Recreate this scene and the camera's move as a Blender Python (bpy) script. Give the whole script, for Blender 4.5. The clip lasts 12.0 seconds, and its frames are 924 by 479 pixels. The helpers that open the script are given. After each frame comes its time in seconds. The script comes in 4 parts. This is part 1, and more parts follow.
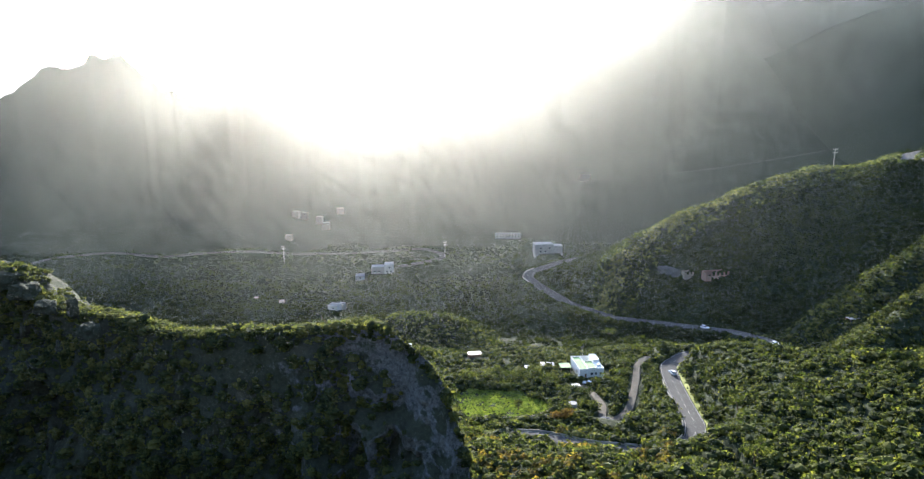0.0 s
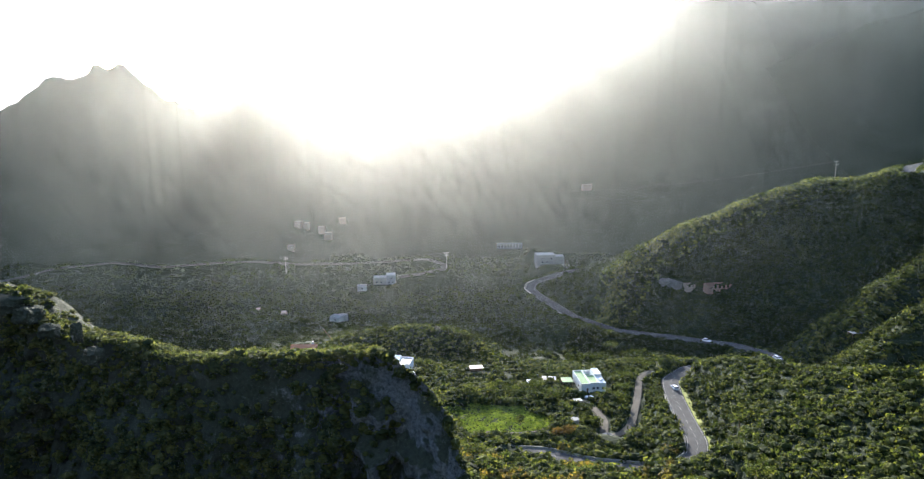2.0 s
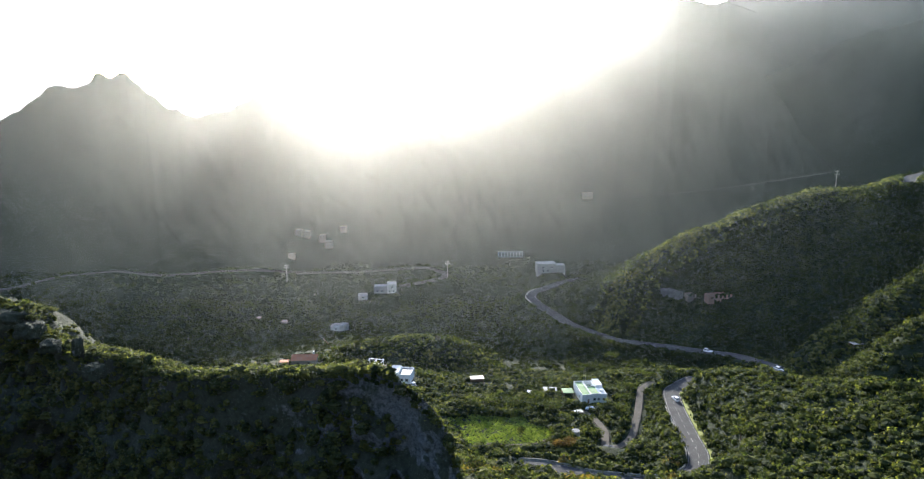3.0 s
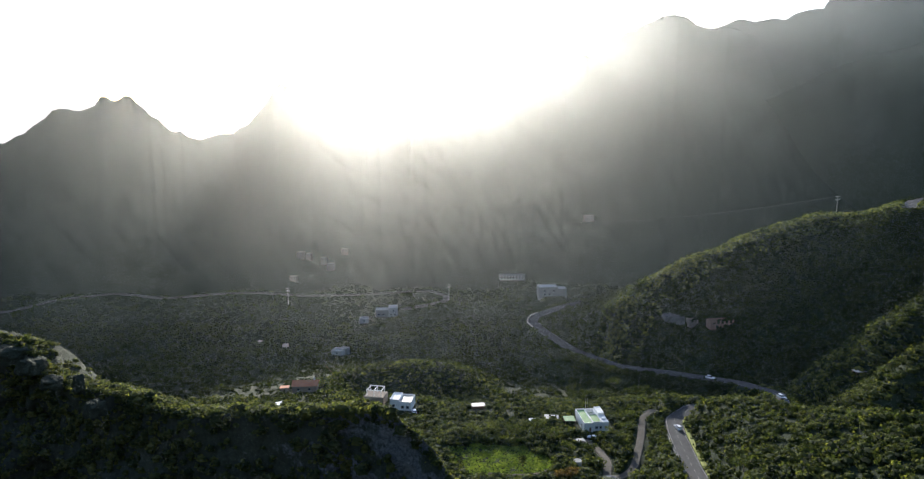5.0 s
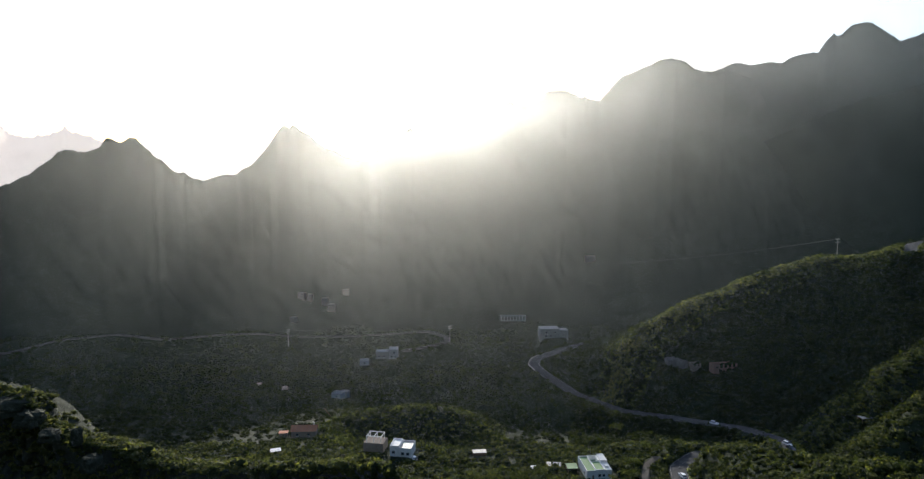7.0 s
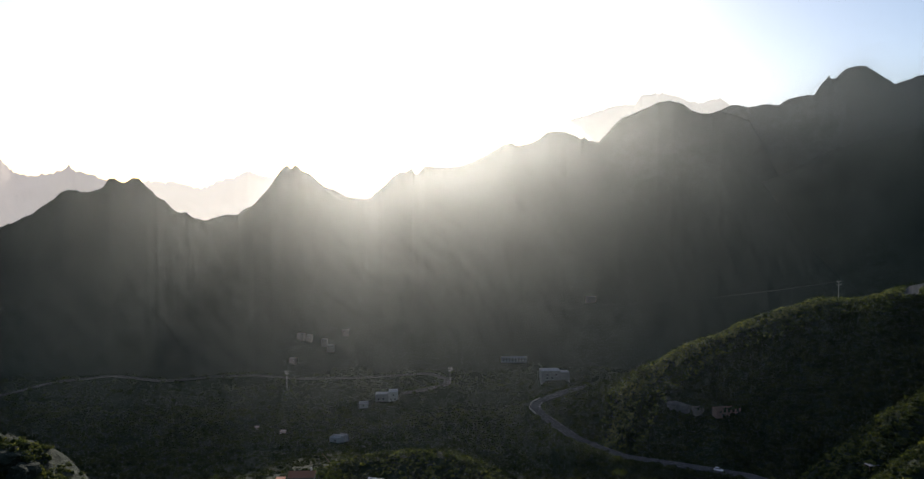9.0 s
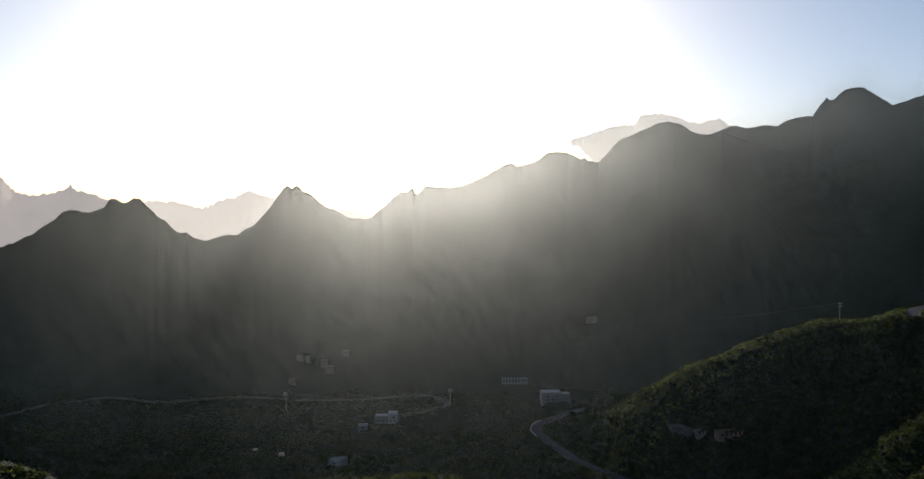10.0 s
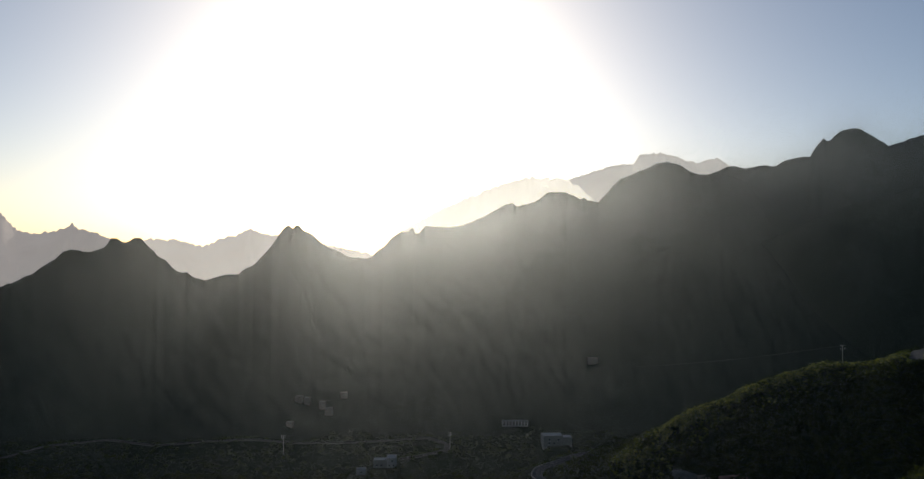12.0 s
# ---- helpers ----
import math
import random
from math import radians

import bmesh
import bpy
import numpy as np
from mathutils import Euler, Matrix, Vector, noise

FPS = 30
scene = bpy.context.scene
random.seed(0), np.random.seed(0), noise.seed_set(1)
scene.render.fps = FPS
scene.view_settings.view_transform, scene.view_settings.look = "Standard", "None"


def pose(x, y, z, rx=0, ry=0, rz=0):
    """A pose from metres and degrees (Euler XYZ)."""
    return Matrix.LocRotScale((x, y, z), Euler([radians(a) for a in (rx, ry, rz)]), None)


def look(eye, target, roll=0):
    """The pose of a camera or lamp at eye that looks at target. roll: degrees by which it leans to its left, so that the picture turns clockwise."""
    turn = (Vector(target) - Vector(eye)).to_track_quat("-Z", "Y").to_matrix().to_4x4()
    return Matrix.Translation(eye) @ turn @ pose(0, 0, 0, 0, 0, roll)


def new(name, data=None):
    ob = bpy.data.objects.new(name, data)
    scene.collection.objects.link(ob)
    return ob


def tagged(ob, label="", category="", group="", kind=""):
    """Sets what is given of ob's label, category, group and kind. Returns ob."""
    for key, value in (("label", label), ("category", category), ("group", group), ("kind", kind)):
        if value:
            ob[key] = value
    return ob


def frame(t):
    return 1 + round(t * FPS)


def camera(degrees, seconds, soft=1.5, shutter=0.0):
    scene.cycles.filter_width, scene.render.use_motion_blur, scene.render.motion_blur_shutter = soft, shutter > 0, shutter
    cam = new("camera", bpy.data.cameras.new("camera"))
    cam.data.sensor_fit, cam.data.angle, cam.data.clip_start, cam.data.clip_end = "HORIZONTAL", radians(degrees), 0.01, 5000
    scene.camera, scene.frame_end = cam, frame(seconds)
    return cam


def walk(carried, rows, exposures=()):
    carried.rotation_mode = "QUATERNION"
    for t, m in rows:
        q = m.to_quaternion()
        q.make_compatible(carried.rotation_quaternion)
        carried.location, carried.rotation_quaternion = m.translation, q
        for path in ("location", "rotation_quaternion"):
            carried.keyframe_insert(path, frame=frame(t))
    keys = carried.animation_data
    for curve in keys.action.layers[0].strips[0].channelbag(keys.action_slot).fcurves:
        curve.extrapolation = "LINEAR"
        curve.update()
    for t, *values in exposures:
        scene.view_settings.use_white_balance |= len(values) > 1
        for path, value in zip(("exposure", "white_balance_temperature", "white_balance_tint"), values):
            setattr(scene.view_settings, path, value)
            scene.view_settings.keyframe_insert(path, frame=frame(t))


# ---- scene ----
cam = camera(69.0, 12.0, soft=1.3)
walk(cam, [
    (0.0, pose(-0.000, 0.000, 150.000, 77.000, -0.000, -0.000)),
    (0.5, pose(-0.018, 0.025, 150.762, 77.068, -0.017, 0.046)),
    (1.0, pose(-0.031, 0.048, 151.537, 77.166, 0.001, 0.084)),
    (1.5, pose(-0.042, 0.077, 152.323, 77.330, 0.010, 0.126)),
    (2.0, pose(-0.040, 0.115, 153.120, 77.591, 0.024, 0.147)),
    (2.5, pose(-0.029, 0.158, 153.916, 77.884, 0.024, 0.196)),
    (3.0, pose(-0.009, 0.192, 154.719, 78.172, 0.005, 0.228)),
    (5.0, pose(0.091, 0.234, 157.843, 79.833, -0.042, 0.377)),
    (5.5, pose(0.105, 0.204, 158.557, 80.655, -0.061, 0.432)),
    (6.0, pose(0.104, 0.141, 159.216, 81.439, -0.082, 0.448)),
    (6.5, pose(0.092, 0.063, 159.834, 82.263, -0.084, 0.443)),
    (7.0, pose(0.083, -0.006, 160.424, 83.086, -0.081, 0.476)),
    (9.0, pose(0.090, -0.191, 162.733, 86.339, -0.155, 0.524)),
    (9.5, pose(0.109, -0.236, 163.317, 87.162, -0.175, 0.540)),
    (10.0, pose(0.143, -0.280, 163.904, 87.990, -0.190, 0.558)),
    (10.5, pose(0.192, -0.328, 164.487, 88.789, -0.209, 0.574)),
    (11.0, pose(0.250, -0.382, 165.064, 89.585, -0.224, 0.576)),
    (11.5, pose(0.314, -0.444, 165.635, 90.401, -0.228, 0.582)),
    (12.0, pose(0.377, -0.508, 166.205, 91.212, -0.232, 0.590)),
], exposures=[(0.0, 2.75, 6450, 11), (3.0, 2.34, 6450, 11), (5.0, 1.74, 6450, 11), (7.0, 1.04, 6500, 11), (9.0, 0.38, 6600, 12), (10.5, -0.06, 6620, 12), (12.0, -0.4, 6600, 10)])

# ---- sky and sun ----
SUN_UP, SUN_TURN = 14.5, -7.0
sky_world = bpy.data.worlds.new("sky")
scene.world = sky_world
sky_world.use_nodes = True
wn, wl = sky_world.node_tree.nodes, sky_world.node_tree.links
sky = wn.new("ShaderNodeTexSky")
sky.sky_type, sky.sun_disc = "NISHITA", False
sky.sun_elevation, sky.sun_rotation = radians(SUN_UP), radians(SUN_TURN)
sky.altitude, sky.air_density, sky.dust_density, sky.ozone_density = 400, 0.85, 1.75, 2.0
wn["Background"].inputs["Strength"].default_value = 0.115
wl.new(sky.outputs["Color"], wn["Background"].inputs["Color"])
SUN_WAY = Vector((math.sin(radians(SUN_TURN)) * math.cos(radians(SUN_UP)),
                  math.cos(radians(SUN_TURN)) * math.cos(radians(SUN_UP)), math.sin(radians(SUN_UP))))
sun = new("sun", bpy.data.lights.new("sun", "SUN"))
sun.data.energy, sun.data.angle, sun.data.color = 4.2, radians(0.6), (1.0, 0.94, 0.84)
sun.matrix_world = look(SUN_WAY * 900, (0, 0, 0))


# ---- materials ----
def shader(name, rough=0.8, metal=0.0, spec=0.3):
    m = bpy.data.materials.new(name)
    m.use_nodes = True
    b = m.node_tree.nodes["Principled BSDF"]
    b.inputs["Roughness"].default_value = rough
    b.inputs["Metallic"].default_value = metal
    b.inputs["Specular IOR Level"].default_value = spec
    return m, m.node_tree.nodes, m.node_tree.links, b


def spots(n, l, scale, detail=6.0, rough=0.6, source=None):
    t = n.new("ShaderNodeTexNoise")
    t.inputs["Scale"].default_value, t.inputs["Detail"].default_value = scale, detail
    t.inputs["Roughness"].default_value = rough
    if source is None:
        source = n.new("ShaderNodeNewGeometry").outputs["Position"]
    l.new(source, t.inputs["Vector"])
    return t.outputs["Fac"]


def ramp(n, l, fac, stops):
    r = n.new("ShaderNodeValToRGB")
    e = r.color_ramp.elements
    while len(e) < len(stops):
        e.new(0.5)
    for k, (at, c) in enumerate(stops):
        e[k].position, e[k].color = at, (*c, 1)
    l.new(fac, r.inputs["Fac"])
    return r.outputs["Color"]


def blend(n, l, fac, a, b, how="MIX"):
    x = n.new("ShaderNodeMix")
    x.data_type, x.blend_type = "RGBA", how
    for s, v in ((x.inputs["Factor"], fac), (x.inputs[6], a), (x.inputs[7], b)):
        if isinstance(v, (int, float)):
            s.default_value = v
        elif isinstance(v, tuple):
            s.default_value = (*v, 1)
        else:
            l.new(v, s)
    return x.outputs[2]


def relief(n, l, b, height, strength, distance):
    x = n.new("ShaderNodeBump")
    x.inputs["Strength"].default_value, x.inputs["Distance"].default_value = strength, distance
    l.new(height, x.inputs["Height"])
    l.new(x.outputs["Normal"], b.inputs["Normal"])


def earth(name, low, high, rock_low, rock_high, size, rock_from, rock_to, bump=1.0, steep=(0.55, 0.85), rise=None, lean=None):
    """Scrub-covered ground with rock showing in patches and on steep faces. size: metres of the large patches."""
    m, n, l, b = shader(name, 0.95, 0, 0.1)
    big, fine, grit = spots(n, l, 1 / size, 8, 0.62), spots(n, l, 7 / size, 8, 0.7), spots(n, l, 30 / size, 5, 0.7)
    veg = ramp(n, l, fine, [(0.3, low), (0.5, tuple((p + q) / 2 for p, q in zip(low, high))), (0.68, high)])
    stone = ramp(n, l, blend(n, l, 0.5, fine, grit), [(0.4, rock_low), (0.62, rock_high)])
    up = n.new("ShaderNodeSeparateXYZ")
    l.new(n.new("ShaderNodeNewGeometry").outputs["Normal"], up.inputs[0])
    flat = n.new("ShaderNodeMapRange")
    flat.inputs["From Min"].default_value, flat.inputs["From Max"].default_value = steep
    flat.inputs["To Min"].default_value, flat.inputs["To Max"].default_value = 0.22, -0.12
    l.new(up.outputs["Z"], flat.inputs["Value"])
    add = n.new("ShaderNodeMath")
    l.new(big, add.inputs[0]), l.new(flat.outputs[0], add.inputs[1])
    add2 = n.new("ShaderNodeMath")
    half = n.new("ShaderNodeMath")
    half.operation = "MULTIPLY_ADD"
    half.inputs[1].default_value, half.inputs[2].default_value = 0.35, -0.17
    l.new(fine, half.inputs[0])
    l.new(add.outputs[0], add2.inputs[0]), l.new(half.outputs[0], add2.inputs[1])
    amount = add2.outputs[0]
    # Rock share grows with height; its paler tone also stands in for haze.
    if rise:
        at, rock_haze_rise = n.new("ShaderNodeSeparateXYZ"), n.new("ShaderNodeMapRange")
        l.new(n.new("ShaderNodeNewGeometry").outputs["Position"], at.inputs[0])
        rock_haze_rise.inputs["From Min"].default_value, rock_haze_rise.inputs["From Max"].default_value = rise
        rock_haze_rise.inputs["To Min"].default_value, rock_haze_rise.inputs["To Max"].default_value = -0.2, 0.28
        l.new(at.outputs["Z"], rock_haze_rise.inputs["Value"])
        add3 = n.new("ShaderNodeMath")
        l.new(amount, add3.inputs[0]), l.new(rock_haze_rise.outputs[0], add3.inputs[1])
        amount = add3.outputs[0]
    if lean:
        at, side = n.new("ShaderNodeSeparateXYZ"), n.new("ShaderNodeMapRange")
        l.new(n.new("ShaderNodeNewGeometry").outputs["Position"], at.inputs[0])
        for key, value in zip(("From Min", "From Max", "To Min", "To Max"), lean):
            side.inputs[key].default_value = value
        l.new(at.outputs["X"], side.inputs["Value"])
        add4 = n.new("ShaderNodeMath")
        l.new(amount, add4.inputs[0]), l.new(side.outputs[0], add4.inputs[1])
        amount = add4.outputs[0]
    share = ramp(n, l, amount, [(rock_from, (0, 0, 0)), (rock_to, (1, 1, 1))])
    colour = blend(n, l, share, veg, stone)
    l.new(colour, b.inputs["Base Color"])
    relief(n, l, b, blend(n, l, 0.5, fine, grit), 0.8, bump)
    return m


def leaf(name, dark, mid, light, patch=3.0):
    """Leaves with a colour of their own each, in patches, letting light through."""
    m, n, l, b = shader(name, 0.85, 0, 0.08)
    geo = n.new("ShaderNodeNewGeometry")
    tuft = blend(n, l, 0.36, spots(n, l, 0.55, 2, 0.6), geo.outputs["Random Per Island"])
    each = ramp(n, l, tuft, [(0.3, dark), (0.5, mid), (0.68, light)])
    area = ramp(n, l, spots(n, l, 1 / patch, 3, 0.6), [(0.3, (0.5, 0.55, 0.5)), (0.7, (1.3, 1.2, 1.0))])
    colour = blend(n, l, 1.0, each, area, "MULTIPLY")
    l.new(colour, b.inputs["Base Color"])
    thin = n.new("ShaderNodeBsdfTranslucent")
    warm = blend(n, l, 1.0, colour, (1.9, 1.85, 0.85), "MULTIPLY")
    l.new(warm, thin.inputs["Color"])
    mix = n.new("ShaderNodeMixShader")
    mix.inputs[0].default_value = 0.48
    l.new(b.outputs[0], mix.inputs[1]), l.new(thin.outputs[0], mix.inputs[2])
    l.new(mix.outputs[0], n["Material Output"].inputs["Surface"])
    return m


def plain(name, low, high, size=0.6, rough=0.8, metal=0.0, bump=0.0, spec=0.3):
    """One coat with two scales of wear."""
    m, n, l, b = shader(name, rough, metal, spec)
    f = blend(n, l, 0.4, spots(n, l, 1 / size, 6, 0.65), spots(n, l, 9 / size, 4, 0.6))
    l.new(ramp(n, l, f, [(0.3, low), (0.65, high)]), b.inputs["Base Color"])
    if bump:
        relief(n, l, b, f, 0.6, bump)
    return m


def painted_haze(name, low, high, glow):
    """Ranges kilometres behind the rest: haze is painted in as pale colour and glow."""
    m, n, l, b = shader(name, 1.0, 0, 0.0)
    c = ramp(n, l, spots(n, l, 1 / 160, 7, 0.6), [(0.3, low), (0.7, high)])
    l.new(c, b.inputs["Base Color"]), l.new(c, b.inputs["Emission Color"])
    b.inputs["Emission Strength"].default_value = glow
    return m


GROUND = earth("valley_scrub", (0.010, 0.016, 0.008), (0.023, 0.032, 0.015), (0.022, 0.026, 0.018), (0.04, 0.042, 0.031), 30, 0.76, 0.92, 0.6, (0.3, 0.65))
# The rise paints the upper faces paler, as haze would, besides showing rock.
RANGE = earth("mountain_scrub_and_rock", (0.02, 0.026, 0.017), (0.03, 0.037, 0.024), (0.036, 0.036, 0.031), (0.058, 0.055, 0.048), 90, 0.48, 0.86, 0.12, (-1.0, -0.9), (10, 240))
SPUR = earth("dark_lichened_rock", (0.024, 0.03, 0.023), (0.055, 0.064, 0.046), (0.03, 0.034, 0.04), (0.19, 0.205, 0.23), 4, 0.6, 0.73, 0.9, (0.2, 0.7), None, (-34, -9, -0.24, 0.1))
# Pale colours and emission imitate hazy air, glowing most near the sun.
FAR_WEST = painted_haze("far_range_haze", (0.41, 0.36, 0.32), (0.45, 0.4, 0.36), 0.78)
FAR_MIDDLE = painted_haze("far_ridge_haze", (0.47, 0.42, 0.36), (0.5, 0.45, 0.39), 1.3)
FAR_EAST = painted_haze("far_peak_haze", (0.50, 0.46, 0.4), (0.54, 0.5, 0.45), 1.08)
FAR_GLARE = painted_haze("far_hill_sun_haze", (0.56, 0.51, 0.42), (0.6, 0.55, 0.46), 1.95)
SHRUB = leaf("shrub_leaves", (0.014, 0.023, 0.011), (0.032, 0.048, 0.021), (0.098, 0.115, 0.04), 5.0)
# Darker, flatter copy of the shrub leaves: the valley's shade is in the colour.
SHADED_SHRUB = leaf("shaded_scrub_leaves", (0.013, 0.02, 0.011), (0.018, 0.027, 0.014), (0.027, 0.037, 0.018), 9.0)
SPUR_SHRUB = leaf("cliff_shrub_leaves", (0.022, 0.034, 0.022), (0.05, 0.066, 0.036), (0.1, 0.112, 0.045), 2.0)
# Lighter copy of the shrub leaves: the crest's sunlit rim is painted in.
SUNLIT_BROW = leaf("sunlit_crest_leaves", (0.04, 0.055, 0.03), (0.085, 0.105, 0.05), (0.16, 0.17, 0.075), 6.0)
GRASS = leaf("meadow_grass", (0.075, 0.12, 0.03), (0.13, 0.2, 0.048), (0.21, 0.27, 0.07), 5.0)
AMBER = leaf("dry_amber_shrub_leaves", (0.045, 0.048, 0.022), (0.085, 0.08, 0.03), (0.15, 0.115, 0.042))
BARK = plain("bark", (0.05, 0.04, 0.03), (0.12, 0.09, 0.06), 0.3, 0.9, 0, 0.02)
ASPHALT = plain("asphalt", (0.029, 0.03, 0.033), (0.054, 0.056, 0.06), 4.0, 0.9, 0, 0.01, 0.15)
DIRT = plain("dirt_track", (0.03, 0.03, 0.027), (0.058, 0.056, 0.05), 3.0, 0.95, 0, 0.03)
TRACKDIRT = plain("brown_track_earth", (0.042, 0.037, 0.03), (0.085, 0.074, 0.06), 2.5, 0.95, 0, 0.03)
LINE = plain("road_line_paint", (0.2, 0.2, 0.19), (0.36, 0.36, 0.34), 0.8, 0.7)
VERGE = plain("verge_grass", (0.09, 0.12, 0.02), (0.19, 0.2, 0.04), 1.2, 0.9, 0, 0.05)
WHITE = plain("white_render", (0.62, 0.62, 0.6), (0.82, 0.82, 0.8), 1.5, 0.85, 0, 0.01)
# White render darkened for the valley houses, in place of haze and shade.
DIM_WHITE = plain("dimmed_white_render", (0.27, 0.27, 0.26), (0.44, 0.44, 0.42), 1.5, 0.9, 0, 0.01)
GREYWALL = plain("grey_block_wall", (0.16, 0.16, 0.155), (0.3, 0.295, 0.285), 1.2, 0.9, 0, 0.02)
STONE = plain("rubble_stone", (0.13, 0.105, 0.085), (0.28, 0.23, 0.19), 0.7, 0.95, 0, 0.08)
GREENROOF = plain("green_roof_coating", (0.1, 0.2, 0.075), (0.17, 0.29, 0.13), 1.5, 0.7)
TILE = plain("clay_roof_tile", (0.3, 0.1, 0.05), (0.48, 0.2, 0.11), 0.8, 0.85, 0, 0.03)
BRICKY = plain("reddish_rubble", (0.15, 0.085, 0.065), (0.3, 0.18, 0.14), 0.7, 0.95, 0, 0.08)
SHEET = plain("corrugated_sheet", (0.14, 0.15, 0.145), (0.26, 0.27, 0.265), 1.0, 0.6, 0.1)
GLASS = plain("window_glass", (0.03, 0.04, 0.05), (0.05, 0.06, 0.07), 2.0, 0.08, 0, 0, 0.6)
WOOD = plain("weathered_wood", (0.12, 0.08, 0.05), (0.25, 0.17, 0.11), 0.4, 0.85, 0, 0.01)
DARKROCK = plain("dark_hill_rock", (0.04, 0.042, 0.042), (0.13, 0.13, 0.125), 1.5, 0.95, 0, 0.15)
REED = leaf("dry_reed", (0.05, 0.035, 0.02), (0.09, 0.065, 0.035), (0.14, 0.1, 0.05))
KERB = plain("pale_concrete", (0.18, 0.175, 0.155), (0.34, 0.33, 0.29), 0.8, 0.9, 0, 0.02)
POLE = plain("sun_bleached_pole", (0.22, 0.2, 0.17), (0.36, 0.33, 0.29), 0.5, 0.9)
STEEL = plain("galvanised_steel", (0.4, 0.4, 0.41), (0.6, 0.6, 0.6), 0.5, 0.45, 0.7)
CAR_WHITE = plain("white_car_paint", (0.75, 0.76, 0.77), (0.82, 0.82, 0.83), 3.0, 0.25, 0, 0, 0.5)
CAR_DARK = plain("dark_car_paint", (0.03, 0.035, 0.04), (0.06, 0.06, 0.07), 3.0, 0.25, 0, 0, 0.5)
RUBBER = plain("tyre_rubber", (0.015, 0.015, 0.015), (0.03, 0.03, 0.03), 0.2, 0.9)
RED = plain("red_lamp_lens", (0.35, 0.02, 0.02), (0.45, 0.03, 0.03), 0.2, 0.3)


def haze_matter():
    """Droplets that pass most light on forwards, a little softly."""
    m = bpy.data.materials.new("haze_droplets")
    m.use_nodes = True
    n, l = m.node_tree.nodes, m.node_tree.links
    n.remove(n["Principled BSDF"])
    bend, soft, mix = n.new("ShaderNodeBsdfRefraction"), n.new("ShaderNodeBsdfTranslucent"), n.new("ShaderNodeMixShader")
    bend.inputs["IOR"].default_value, bend.inputs["Roughness"].default_value = 1.42, 0.85
    bend.inputs["Color"].default_value, soft.inputs["Color"].default_value = (0.184, 0.189, 0.186, 1), (0.17, 0.24, 0.27, 1)
    mix.inputs[0].default_value = 0.2
    l.new(bend.outputs[0], mix.inputs[1]), l.new(soft.outputs[0], mix.inputs[2])
    l.new(mix.outputs[0], n["Material Output"].inputs["Surface"])
    return m


HAZE = haze_matter()


# ---- shapes ----
def value_noise(x, y, seed=0):
    x, y = np.asarray(x, float), np.asarray(y, float)
    i, j = np.floor(x).astype(np.int64), np.floor(y).astype(np.int64)
    f, g = x - i, y - j
    f, g = f * f * (3 - 2 * f), g * g * (3 - 2 * g)

    def lattice(a, b):
        h = (a * 374761393 + b * 668265263 + seed * 974711) & 0xFFFFFFFF
        h = ((h ^ (h >> 13)) * 1274126177) & 0xFFFFFFFF
        return ((h ^ (h >> 16)) & 0xFFFF) / 32767.5 - 1

    a, b, c, d = lattice(i, j), lattice(i + 1, j), lattice(i, j + 1), lattice(i + 1, j + 1)
    return (a * (1 - f) + b * f) * (1 - g) + (c * (1 - f) + d * f) * g


def fractal(x, y, size, octaves=5, seed=0, ridged=False, gain=0.5):
    total, amp, s = 0, 1.0, 1 / size
    for k in range(octaves):
        v = value_noise(x * s + 17.3 * k, y * s - 9.1 * k, seed + k)
        total = total + amp * (1 - 2 * np.abs(v) if ridged else v)
        amp, s = amp * gain, s * 2.03
    return total


def sheet_mesh(name, verts, rows, cols, material, smooth=True):
    """A mesh from a grid of rows x cols points."""
    i = np.arange(rows * cols).reshape(rows, cols)
    quads = np.stack([i[:-1, :-1], i[:-1, 1:], i[1:, 1:], i[1:, :-1]], -1).reshape(-1, 4)
    return quad_mesh(name, verts, quads, material, smooth)


def quad_mesh(name, verts, faces, material, smooth=False):
    me = bpy.data.meshes.new(name)
    n, k = faces.shape
    me.vertices.add(len(verts)), me.loops.add(n * k), me.polygons.add(n)
    me.vertices.foreach_set("co", np.ascontiguousarray(verts, np.float32).ravel())
    me.loops.foreach_set("vertex_index", np.ascontiguousarray(faces, np.int32).ravel())
    me.polygons.foreach_set("loop_start", np.arange(0, n * k, k, dtype=np.int32))
    me.polygons.foreach_set("use_smooth", np.full(n, smooth))
    me.update(calc_edges=True)
    me.materials.append(material)
    return me


def along(poly, x, y):
    """Distance to a line of (x, y, z) points, the line's z at the nearest place, and the side (+1: to the left of its way)."""
    best, height, side = np.full(x.shape, 1e9), np.zeros(x.shape), np.ones(x.shape)
    for (ax, ay, az), (bx, by, bz) in zip(poly[:-1], poly[1:]):
        dx, dy = bx - ax, by - ay
        t = np.clip(((x - ax) * dx + (y - ay) * dy) / (dx * dx + dy * dy), 0, 1)
        d = np.hypot(x - ax - t * dx, y - ay - t * dy)
        near = d < best
        best = np.where(near, d, best)
        height = np.where(near, az + t * (bz - az), height)
        side = np.where(near, np.sign(dx * (y - ay) - dy * (x - ax)), side)
    return best, height, side


def soft_max(a, b, k):
    h = np.clip(0.5 + 0.5 * (a - b) / k, 0, 1)
    return b * (1 - h) + a * h + k * h * (1 - h)


